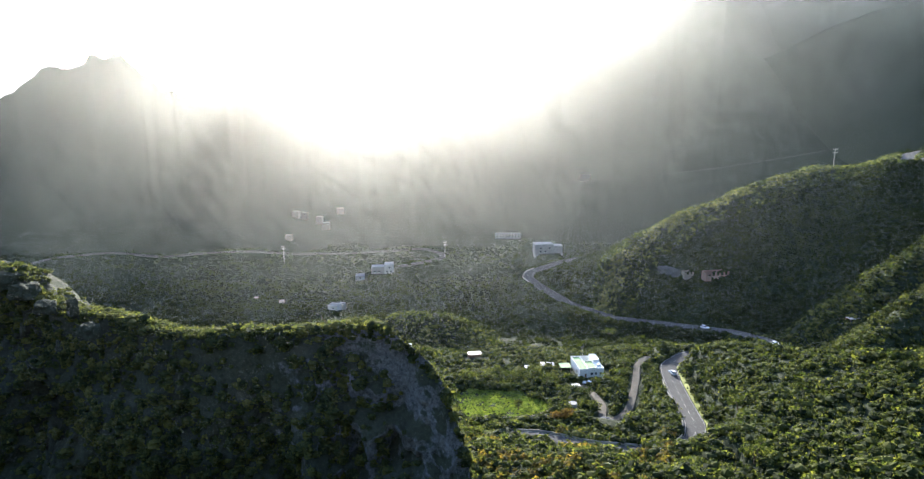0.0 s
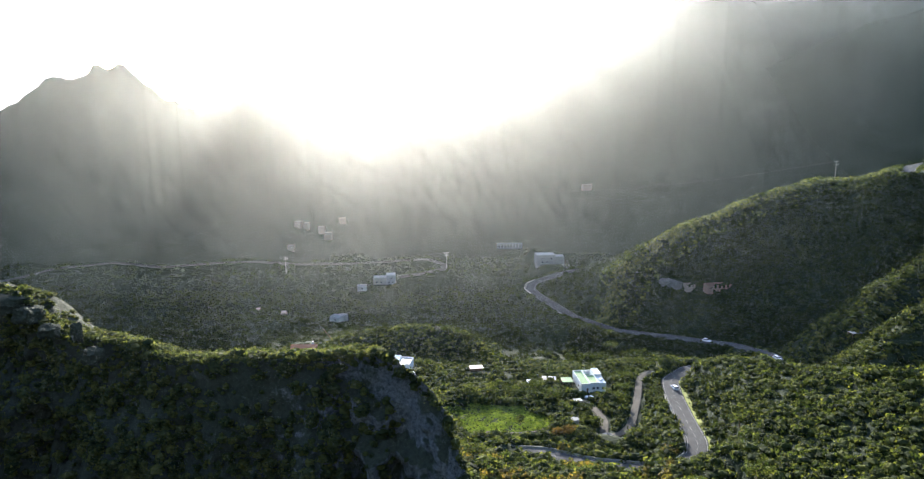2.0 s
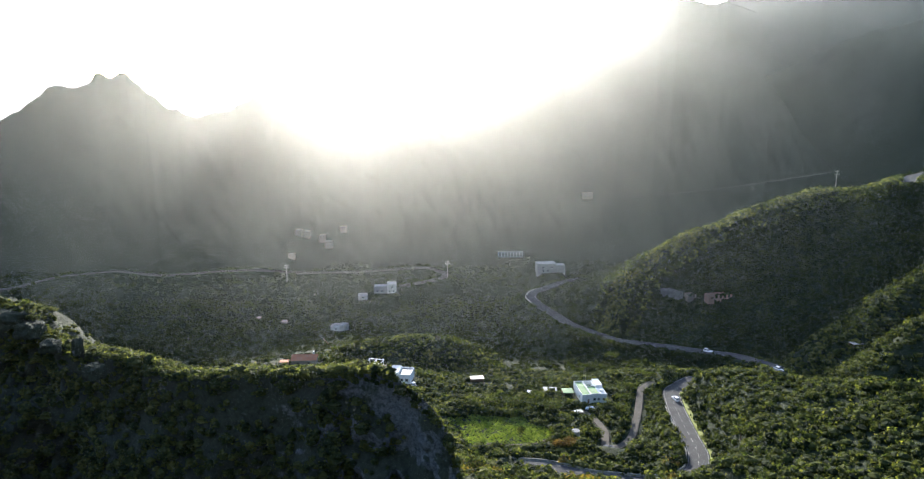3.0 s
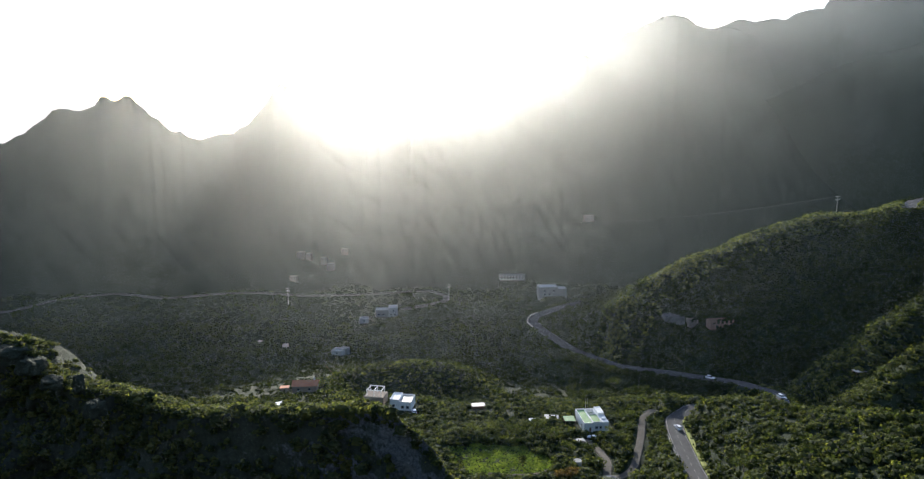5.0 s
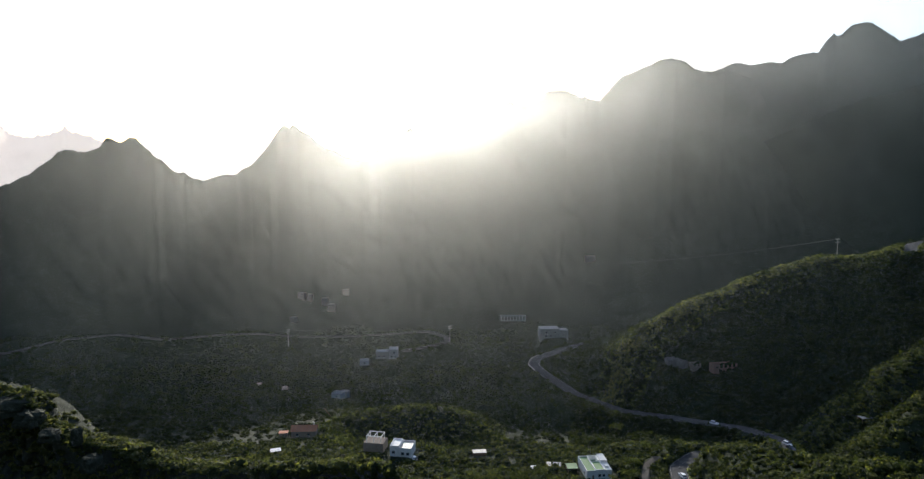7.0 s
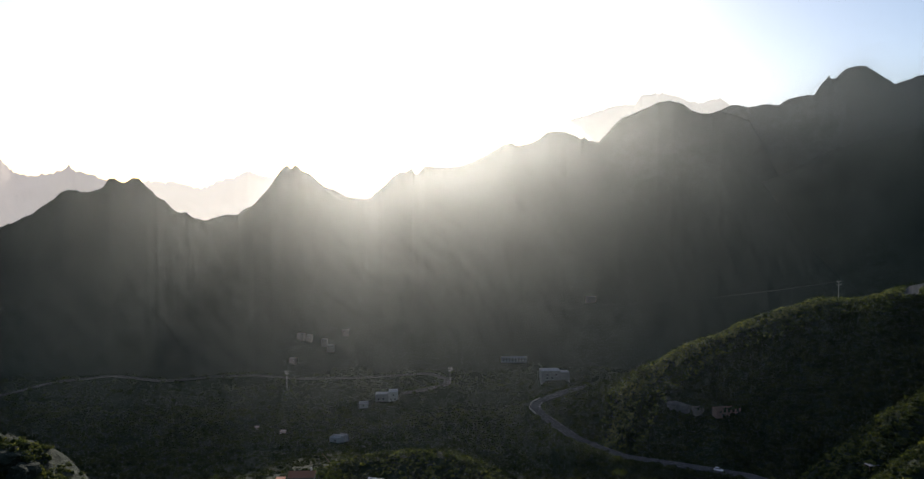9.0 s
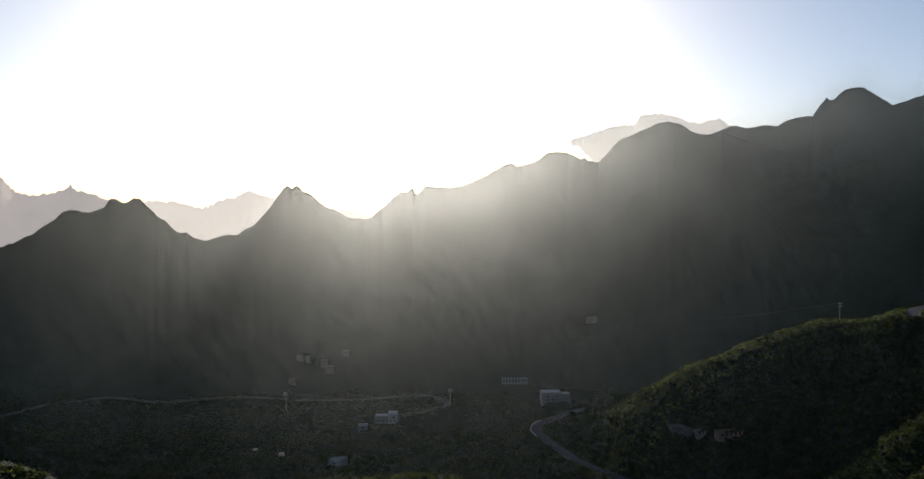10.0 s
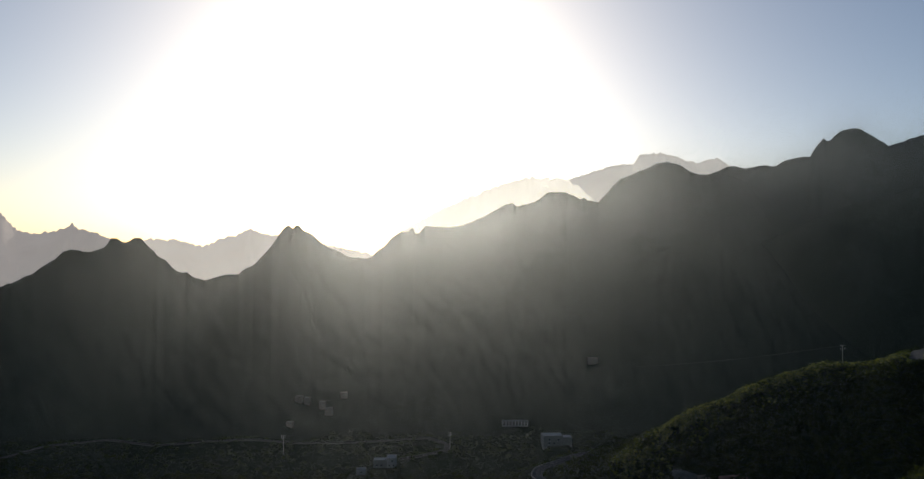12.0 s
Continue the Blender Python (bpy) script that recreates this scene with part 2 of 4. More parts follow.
def ease(a, b, v):
    t = np.clip((v - a) / (b - a), 0, 1)
    return t * t * (3 - 2 * t)


# ---- plan: roads and landforms (x right, y ahead, z up; metres) ----
VALLEY_ROAD = [(-460, 500, 4), (-368, 524, 4), (-353, 561, 4), (-312, 582, 4), (-261, 565, 4), (-223, 580, 4), (-188, 586, 4),
               (-147, 576, 4), (-96, 579, 4), (-34, 592, 5), (-17, 568, 6), (-17, 546, 8), (-31, 529, 9), (-52, 512, 10)]
UPPER_ROAD = [(120, 520, 18), (80, 496, 19), (56, 469, 20), (48.5, 460, 20), (45.5, 447, 20.2), (51, 425, 20.5), (64, 384, 22), (83, 350, 25),
              (110, 325, 30), (130, 302, 35), (137, 280, 39), (132, 264, 41), (112, 269, 39), (96, 268, 38), (84, 256, 38), (80.8, 240, 39), (77.6, 216.5, 41),
              (75.4, 198, 43), (71, 186, 44), (63.4, 179, 44.5), (53, 178.5, 44.5), (38, 182, 44), (25, 189, 43.5), (14, 191, 43)]
TRACK = [(79, 266, 37.6), (73, 261, 37), (67.5, 242, 36.5), (60, 221, 36.5), (54, 214, 36), (48.8, 215, 35.6), (52, 227, 35), (50.5, 239, 34), (47, 247, 33.6)]
HIGH_ROAD = [(330, 330, 122), (275, 355, 113), (246, 372, 109), (262, 395, 110), (330, 420, 118)]
HILL = [(82, 366, 37.2), (95, 378, 51.2), (110, 388, 63.2), (140, 396, 76.2), (182, 400, 92.2), (220, 406, 101.2), (233, 398, 102.2), (242, 380, 109.2), (300, 385, 118.2), (420, 400, 143.2), (700, 420, 221.2)]
HILL_BACK = [(67, 472, 14), (91, 466, 28), (106.6, 461, 37.5), (129, 455, 51), (163, 440, 68), (194, 425, 84), (228, 415, 96)]
HILL_ARM = [(288.0, 345.6, 111.6), (241.9, 316.8, 86.6), (210.2, 297.6, 77.5), (190.1, 288.0, 68.4), (180.5, 283.2, 57.8)]
NEAR_ARM = [(280, 290, 100), (210, 270, 76), (184, 255, 67), (163, 245, 57), (153, 238, 50)]
KNOLL = [(-72, 345, 19), (-45, 335, 28), (-25, 325, 37), (-14.5, 322, 38.5), (-4, 315, 35), (6, 305, 28)]


def ridge(poly, x, y, slope, top, brow=0.0):
    """A ridge along a line: even slopes on both sides, a rounded top and a steeper brow."""
    gaps, crests = [], []
    for a, b in zip(poly[:-1], poly[1:]):
        d, h, _ = along([a, b], x, y)
        gaps.append(d), crests.append(h)
    gaps, crests = np.array(gaps), np.array(crests)
    d = gaps.min(0)
    w = np.exp(-(gaps - d) / 14)
    h = (crests * w).sum(0) / w.sum(0)
    d = np.sqrt(d * d + top * top) - top
    return h - d * slope - brow * (np.minimum(d, 34) - 0.35 * np.clip(d - 34, 0, 97))


def land(x, y):
    """Height of the ground."""
    x, y = np.asarray(x, float), np.asarray(y, float)
    z = np.interp(y, [0, 60, 120, 150, 166, 200, 270, 330, 400, 450, 600, 5000], [62, 63, 63, 60, 54, 40, 33, 22, 6, 0, 2, 0])
    z = z - (2.5 + 5.5 * ease(36, 54, x)) * ease(6, 24, x) * ease(138, 158, y) * (1 - ease(186, 204, y))
    z = z + 3 * fractal(x, y, 70, 3, 5) * ease(280, 420, y)
    bush = 73 + 0.29 * (x - 92) - 0.18 * (y - 120)
    beyond = (x - 94) * 0.857 + (y - 243) * 0.514
    bush = bush - 0.5 * np.maximum(0, beyond)
    d, _, side = along(UPPER_ROAD[15:20], x, y)
    bush = np.where(x < 70, np.minimum(bush, 58), bush) - np.where(side < 0, 0.9 * d, 9 * (1 - ease(4, 18, d))) * ease(138, 162, y)
    z = soft_max(z, bush, 4)
    z = soft_max(z, ridge(HILL_BACK, x, y, 0.45, 6), 5)
    z = soft_max(z, ridge(HILL, x, y, 0.5, 9, 0.16), 5)
    z = soft_max(z, ridge(HILL_ARM, x, y, 1.0, 4), 4)
    z = soft_max(z, ridge(NEAR_ARM, x, y, 1.0, 4), 4)
    z = soft_max(z, ridge(KNOLL, x, y, 0.62, 7), 3)
    z = z + 1.3 * fractal(x, y, 26, 4, 11) * ease(60, 130, y)
    for poly, half, bank in ((HIGH_ROAD, 4.5, 12), (VALLEY_ROAD, 4.0, 14), (UPPER_ROAD, 4.2, 7), (TRACK, 2.2, 5)):
        d, h, _ = along(poly, x, y)
        wide = bank + (12 * ease(300, 350, y) if poly is UPPER_ROAD else 0)
        w = 1 - ease(half, half + wide, d)
        z = z * (1 - w) + (h - 0.25) * w
    for px, py, r, h in ((71, 548, 13, 12.5), (53, 260, 10, 33.2), (-64, 506, 13, 6.3), (-79, 498, 4, 3.6), (-28, 279, 9, 33.1), (-81, 321, 9, 23), (14, 228, 17, 35)):
        w = 1 - ease(r, r + 6, np.hypot(x - px, y - py))
        z = z * (1 - w) + h * w
    return z


# ---- ground ----
def build_ground():
    v = np.concatenate([np.geomspace(30, 130, 40), np.linspace(131.5, 480, 210), np.geomspace(484, 4800, 90)])
    u = np.concatenate([np.linspace(-2.4, -0.78, 24, endpoint=False), np.linspace(-0.78, 0.78, 430), np.linspace(0.8, 2.4, 24)])
    uu, vv = np.meshgrid(u, v)
    x, y = uu * vv, vv
    z = land(x, y) + 0.25 * fractal(x, y, 3.0, 3, 3)
    me = sheet_mesh("ground", np.stack([x, y, z], -1).reshape(-1, 3), len(v), len(u), GROUND)
    tagged(new("ground", me), "scrub-covered valley floor and hillsides", "ground", kind="structure")
    # Added slope behind the camera, never in view: keeps sky light off the spur.
    v, u = np.concatenate([np.linspace(-2600, -700, 8), np.linspace(-600, 30.5, 60)]), np.linspace(-3000, 3000, 90)
    x, y = np.meshgrid(u, v)
    z = 62 + np.interp(-y, [0, 15, 60, 300, 700, 2600], [0, 2, 50, 330, 480, 500]) + 18 * fractal(x, y, 120, 4, 9) * ease(10, 200, -y)
    z = z - np.clip(np.abs(x) - 150, 0, None) * 0.05 * ease(0, 120, -y)
    me = sheet_mesh("ground", np.stack([x, y, z], -1).reshape(-1, 3), len(v), len(u), GROUND)
    tagged(new("ground", me), "unseen mountainside added behind the viewpoint to block sky light", "ground", kind="structure")


build_ground()


def mountain(name, crest, foot, foot_z, label, material, cols=420, rows=120, rough=1.0, seed=1, deep=260, back=40, power=1.25, jag=2.2):
    """A range: its skyline, a gullied face down to its foot, and a far side."""
    c = np.array(crest, float)
    s = np.r_[0, np.cumsum(np.hypot(np.diff(c[:, 0]), np.diff(c[:, 2])))]
    k = np.linspace(0, s[-1], cols)
    cx, cy, cz = (np.interp(k, s, c[:, i]) for i in range(3))
    foot_y = foot if np.isscalar(foot) else np.interp(np.linspace(0, 1, cols), [0, 0.5, 1], foot)
    cz = cz + jag * fractal(cx, cy * 0, 8, 4, seed + 40) * rough
    reach = max(3, cols // 30)
    pad = np.pad(cz, reach, mode="edge")
    broad = np.convolve(pad, np.hanning(2 * reach + 1) / np.hanning(2 * reach + 1).sum(), "valid")
    over = np.pad(np.maximum(broad - cz, 0), reach, mode="edge")
    over = np.max([over[k:k + cols] for k in range(2 * reach + 1)], 0)
    broad = broad - np.convolve(np.pad(over, reach, mode="edge"), np.hanning(2 * reach + 1) / np.hanning(2 * reach + 1).sum(), "valid")
    v = np.concatenate([np.linspace(0, 1, rows) ** 0.8, 1 + np.linspace(0.03, 1, 14)])
    vv, xx = np.meshgrid(v, cx, indexing="ij")
    front = np.minimum(vv, 1)
    behind = np.maximum(vv - 1, 0)
    y = foot_y + (cy - foot_y) * front + behind * deep
    x = xx * (y / cy)
    z = foot_z + (broad - foot_z) * front ** power + (cz - broad) * front ** 26
    z = z - (cz - back) * 0.9 * behind ** 0.8
    hold = np.clip(1 - front, 0, 1) ** 0.45 * np.clip(front * 6, 0, 1)
    p, q = xx * 0.84 + y * 0.54, y * 0.84 - xx * 0.54
    gully = fractal(p, q * 0.8, 170, 3, seed, True) * 9 + fractal(q, p * 1.6, 60, 3, seed + 9) * 4
    z = z + gully * hold * rough * 0.6
    me = sheet_mesh(name, np.stack([x, y, z], -1).reshape(-1, 3), len(v), cols, material)
    tagged(new(name, me), label, "mountain", kind="structure")
    return np.stack([x, y, z], -1), rows


WEST = [(-783, 748.2, 75.5), (-524.9, 748.4, 126.6), (-514, 751.8, 131.1), (-503.1, 755.2, 137), (-493.1, 758.3, 142.3), (-483.6, 761.2, 151),
        (-472.4, 764.7, 159.7), (-465.1, 767, 167.8), (-459.4, 768.7, 169.2), (-449.5, 771.8, 167.9), (-440.7, 774.4, 165.9), (-431.9, 777, 168.7),
        (-424.2, 779.3, 172.2), (-418.4, 781, 181.8), (-412.3, 782.6, 182.6), (-406.2, 784.4, 178.5), (-400.2, 786.2, 179.2), (-394.2, 788.1, 183.5),
        (-386.9, 790.3, 182.1), (-380.8, 792.3, 173.8), (-374.6, 794.3, 168.3), (-369.6, 795.7, 161.3), (-362, 797.8, 157.1), (-354.4, 800, 148.6),
        (-348, 801.8, 143), (-342.4, 803.7, 141.5), (-339.4, 804.7, 143.3), (-336.8, 805.5, 140.1), (-330.3, 807.3, 135.8)]
HORN = [(-316.2, 811.2, 133.3), (-307.7, 813.3, 136.1), (-297.8, 815.7, 139.7), (-281.2, 819.7, 139.6), (-274.6, 821.4, 145.4), (-264.6, 823.9, 151.1),
        (-259.1, 829.4, 158.4), (-253.6, 835, 165.7), (-247.2, 843, 175.3), (-244, 847.1, 182.1), (-240.2, 852, 191.2), (-236.4, 857, 197.4),
        (-231.9, 862.8, 201.5), (-228, 868.3, 197.1), (-225.2, 872.2, 201.9), (-221.8, 876.9, 201.3), (-217.8, 883, 196.1), (-209.2, 896, 191.9),
        (-203.2, 904.9, 183.4), (-194, 918.3, 174), (-184.5, 931.8, 170.1), (-174.6, 945.4, 162.7), (-161.6, 967, 159.3), (-151.4, 984, 158.4)]
TEETH = [(-144.1, 992.6, 161), (-135, 1002.7, 171.5), (-128.7, 1008.6, 174.3), (-120.7, 1015.4, 184.2), (-114.3, 1020.8, 193.2), (-102.1, 1024.2, 200.6),
         (-93.3, 1026.4, 199.8), (-85.3, 1028.3, 205.3), (-81.7, 1029.2, 196.4), (-75.5, 1030.6, 197.3), (-66.7, 1032.8, 208.3), (-50.5, 1036.9, 206.7),
         (-25.2, 1043.3, 207.9), (-5.1, 1048.1, 211.9), (15.2, 1052.9, 219.6), (36.6, 1058.5, 232), (52.5, 1062.3, 241.6), (69.5, 1065.9, 246.6),
         (75.2, 1067.1, 242), (93.4, 1071.6, 245.2), (112.6, 1076.2, 254.2), (127.2, 1079.7, 264.9), (141.5, 1081, 267), (157.5, 1080.2, 265.1),
         (177.2, 1067.6, 253.7), (182.2, 1064.4, 256.2), (187.3, 1061.1, 251.3), (202.1, 1051.3, 247.8)]
DOME = [(211.6, 1043.8, 257.3), (221.8, 1035.7, 272.1), (233.1, 1025.6, 281.9), (247.6, 1011.7, 287.5), (265.1, 994.1, 294.2), (275.3, 984, 299.9),
        (294.9, 977.8, 300), (308.1, 979, 295.8), (321.3, 980.2, 287.4), (334.5, 981.2, 283.3), (352.1, 982.6, 282.6), (367.1, 983.8, 286.3), (413.6, 998.8, 275.1),
        (492.8, 1020.8, 257.5), (616, 1020.8, 195.9)]
EAST = [(258, 1014.8, 195.2), (326.8, 1014.8, 272.6), (390.2, 1014.8, 298.1), (399.1, 1014.8, 299.9), (416.8, 1014.8, 295.5), (438.9, 1014.8, 300.9),
        (461, 1014.8, 299.2), (474.3, 1014.8, 307.2), (492, 1014.8, 313.5), (514.1, 1014.8, 314.5), (520.3, 1014.8, 324.3), (525.7, 1014.8, 333.2),
        (534.6, 1014.8, 342.1), (537.2, 1014.8, 337.7), (545.2, 1014.8, 339.5), (552.3, 1014.8, 346.6), (561.2, 1014.8, 353.8), (580.6, 1014.8, 357.4),
        (589.5, 1014.8, 356.5), (602.6, 1014.8, 348.5), (624.6, 1014.8, 335.2), (633.3, 1014.8, 331.7), (646.6, 1014.8, 335.3), (664.3, 1014.8, 342.4),
        (684.6, 1014.8, 346.9), (825.6, 1014.8, 362), (1290, 989, 307)]
SHOULDER = [(330, 960, 140), (361, 930, 165), (396, 899, 185), (448, 847, 218), (470, 821, 229), (513, 770, 244), (600, 750, 262), (900, 740, 300)]
JAGGED = mountain("mountain", WEST + HORN + TEETH + DOME, (560, 590, 640), -4, "jagged mountain range of shaded rock and scrub", RANGE, 1100, 90, seed=2, jag=0.9)
HIGH = mountain("mountain", EAST, 760, 20, "high mountain with a blunt rocky summit", RANGE, 500, 70, seed=6, jag=0.9)
NEAR_SHOULDER = mountain("mountain", SHOULDER, (930, 640, 520), 10, "dark scrub-covered mountain shoulder", RANGE, 260, 80, seed=7, jag=1.2, power=1.1)

FAR_W = [(-2600, 2600, 420), (-2015, 2600, 406), (-1828, 2600, 317), (-1782, 2600, 271), (-1758, 2600, 248), (-1689, 2600, 239), (-1631, 2600, 243), (-1573, 2600, 261), (-1546, 2600, 282), (-1527, 2600, 258.6), (-1446, 2600, 242),
         (-1400, 2600, 219), (-1300, 2600, 190), (-1150, 2600, 100)]
FAR_MID = [(-1480, 2700, 150), (-1400, 2700, 200), (-1298, 2700, 222), (-1179, 2700, 215), (-1072, 2700, 191), (-1000, 2700, 224), (-940, 2700, 237.5), (-881, 2700, 263.5), (-820, 2700, 242), (-750, 2700, 234.5), (-420, 2700, 170), (-100, 2700, 100)]
FAR_E = [(-250, 2500, 250), (-78, 2500, 343), (120, 2500, 426), (230, 2500, 452), (362, 2500, 444.6), (416, 2500, 411), (470, 2500, 360), (700, 2500, 250)]
FAR_PEAK = [(200, 3000, 400), (381, 3000, 482), (513, 3000, 521), (658, 3000, 567.6), (729, 3000, 567.3), (763, 3000, 612), (855, 3000, 622), (933.5, 3000, 598), (1012, 3000, 576), (1104, 3000, 599.5), (1169, 3000, 557), (1325, 3000, 503), (1700, 3000, 400)]
for crest, label, m in ((FAR_W, "distant mountain range with painted self-lit haze", FAR_WEST), (FAR_MID, "distant ridge with bright painted self-lit haze", FAR_MIDDLE), (FAR_E, "faint distant hill with painted self-lit sun haze", FAR_GLARE), (FAR_PEAK, "distant twin peaks with painted self-lit haze", FAR_EAST)):
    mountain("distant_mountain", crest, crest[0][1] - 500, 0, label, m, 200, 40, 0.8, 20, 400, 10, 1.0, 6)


# ---- rocky spur in front ----
SPUR_CREST = [(-190, 140, 124), (-130, 130, 121), (-102, 125, 117.2), (-84, 118, 116.6), (-79, 116.2, 115.9), (-76, 115.2, 112.6), (-69.5, 112.5, 110.5), (-66, 111, 110.6), (-61, 109, 111.0), (-52.6, 106, 110), (-46.8, 104, 109.4), (-36, 101, 111),
              (-26, 98.7, 112.2), (-20, 97, 112.8), (-16.4, 96, 114.1), (-13, 95, 114.2), (-9.9, 93.8, 113.7), (-6.9, 92.6, 112.2), (-4.4, 91.2, 110.2), (-2.6, 90, 107.7), (-1.2, 89.2, 103.6), (0.5, 88.5, 98), (2, 88, 90), (5, 87, 76), (9, 86, 58)]


def spur_points(a, v):
    """Places on the spur: a along its crest (0 to 1), v from its near foot (0) over the crest (1) to the far foot (2)."""
    c = np.array(SPUR_CREST, float)
    s = np.r_[0, np.cumsum(np.linalg.norm(np.diff(c, axis=0), axis=1))] 
    cx, cy, cz = (np.interp(a * s[-1], s, c[:, i]) for i in range(3))
    front, behind = np.minimum(v, 1), np.maximum(v - 1, 0)
    down = 1 - front
    y = cy - 34 * down ** 1.35 + 48 * behind
    x = cx - cx * 0.22 * down + 3 * fractal(cz * 0 + y, cx, 14, 3, 31) * down
    z = cz - (cz - 42) * down ** 0.8 - (cz - 30) * behind ** (2.1 - 1.3 * ease(-17, -8, cx))
    hold = np.clip(down * 5, 0, 1) * 0.92 + 0.08
    craggy = 0.55 + 0.75 * ease(-30, -8, x) + 0.5 * ease(-64, -74, x)
    slab = ease(-17.5, -15, x) * (1 - ease(-8, -6, x)) * ease(104, 107.5, z + 0.35 * x + 4)
    craggy = craggy * (1 - 0.72 * slab)
    cleft = np.abs((x + 9.8) * 0.815 + (z - 113.4) * 0.579 + 0.35 * fractal(z, x * 0, 3, 3, 71))
    y = y + 1.5 * np.exp(-(cleft / 0.55) ** 2) * ease(99, 103, z) * ease(0.02, 0.12, down)
    y = y - (fractal(x, z, 15, 5, 51, True, 0.55) * 4.6 + fractal(x, z * 0.45, 4.5, 4, 55, True, 0.6) * 1.7) * hold * craggy
    z = z + (fractal(x, y, 7, 4, 61) * 1.0) * hold + fractal(x, y, 2.5, 3, 63, True) * (0.25 + 0.6 * ease(-66, -74, x))
    return np.stack([x, y, z], -1)


def build_spur():
    a, v = np.linspace(0, 1, 360), np.concatenate([1 - (1 - np.linspace(0, 1, 170)) ** 1.9, 1 + np.linspace(0.01, 1, 36)])
    vv, aa = np.meshgrid(v, a, indexing="ij")
    me = sheet_mesh("rocky_spur", spur_points(aa, vv).reshape(-1, 3), len(v), len(a), SPUR)
    tagged(new("rocky_spur", me), "dark rocky spur with scrub on its crest", "cliff", kind="structure")


build_spur()


# ---- roads ----
def smooth_line(poly, step=1.5):
    """A line through the points, rounded, at even steps."""
    p = np.array(poly, float)
    s = np.r_[0, np.cumsum(np.hypot(np.diff(p[:, 0]), np.diff(p[:, 1])))]
    k = np.arange(0, s[-1], step)
    q = np.stack([np.interp(k, s, p[:, i]) for i in range(3)], -1)
    for _ in range(6):
        q[1:-1] = (q[:-2] + 2 * q[1:-1] + q[2:]) / 4
    return q


def strip(name, line, offsets, rise, material):
    """A ribbon along a line: offsets across it in metres, with a height each."""
    way = np.gradient(line[:, :2], axis=0)
    way /= np.linalg.norm(way, axis=1)[:, None]
    side = np.stack([-way[:, 1], way[:, 0]], -1)
    pts = [np.concatenate([line[:, :2] + side * o, line[:, 2:] + r], 1) for o, r in zip(offsets, rise)]
    v = np.stack(pts, 1)
    return sheet_mesh(name, v.reshape(-1, 3), len(line), len(offsets), material, False)


def road(poly, half, material, label, line_paint=False, name="road"):
    line = smooth_line(poly)
    ob = tagged(new(name, strip(name, line, [-half - 0.3, -half, 0, half, half + 0.3], [-0.4, 0.1, 0.16, 0.1, -0.4], material)), label, name, kind="structure")
    if line_paint:
        for side in (-half + 0.3, half - 0.3):
            e = new("edge_line", strip("edge_line", line, [side - 0.05, side + 0.05], [0.135, 0.135], LINE))
            e.parent = ob
        for k in range(0, len(line) - 3, 4):
            d = new("centre_dash", strip("centre_dash", line[k:k + 3], [-0.035, 0.035], [0.172, 0.172], LINE))
            d.parent = ob
    return ob


road(UPPER_ROAD, 3.3, ASPHALT, "grey asphalt mountain road with white lines", True)
road(HIGH_ROAD, 3.2, ASPHALT, "grey asphalt road bend on the hilltop", True)
road(VALLEY_ROAD, 2.4, DIRT, "narrow pale valley road")
road(TRACK, 1.25, TRACKDIRT, "winding dirt track to the white house", name="track")
tagged(new("verge", strip("verge", smooth_line(UPPER_ROAD[14:20]), [3.5, 4.0, 5.2], [0.1, 0.25, 0.3], VERGE)), "bright yellow-green grass verge beside the road", "verge", kind="structure")


# ---- plants ----
def ball(rings, sides):
    """Verts and quads of a rough ball, pole quads folded."""
    v = [(0, 0, 1)]
    for r in range(1, rings):
        for k in range(sides):
            a, b = math.pi * r / rings, math.tau * (k + 0.5 * r) / sides
            v.append((math.sin(a) * math.cos(b), math.sin(a) * math.sin(b), math.cos(a)))
    v.append((0, 0, -1))
    f = []
    for k in range(sides):
        f.append((0, 1 + k, 1 + (k + 1) % sides))
        f.append((len(v) - 1, 1 + (rings - 2) * sides + (k + 1) % sides, 1 + (rings - 2) * sides + k))
        for r in range(rings - 2):
            p, q = 1 + r * sides + k, 1 + r * sides + (k + 1) % sides
            f += [(p, p + sides, q + sides), (p, q + sides, q)]
    return np.array(v), np.array(f)


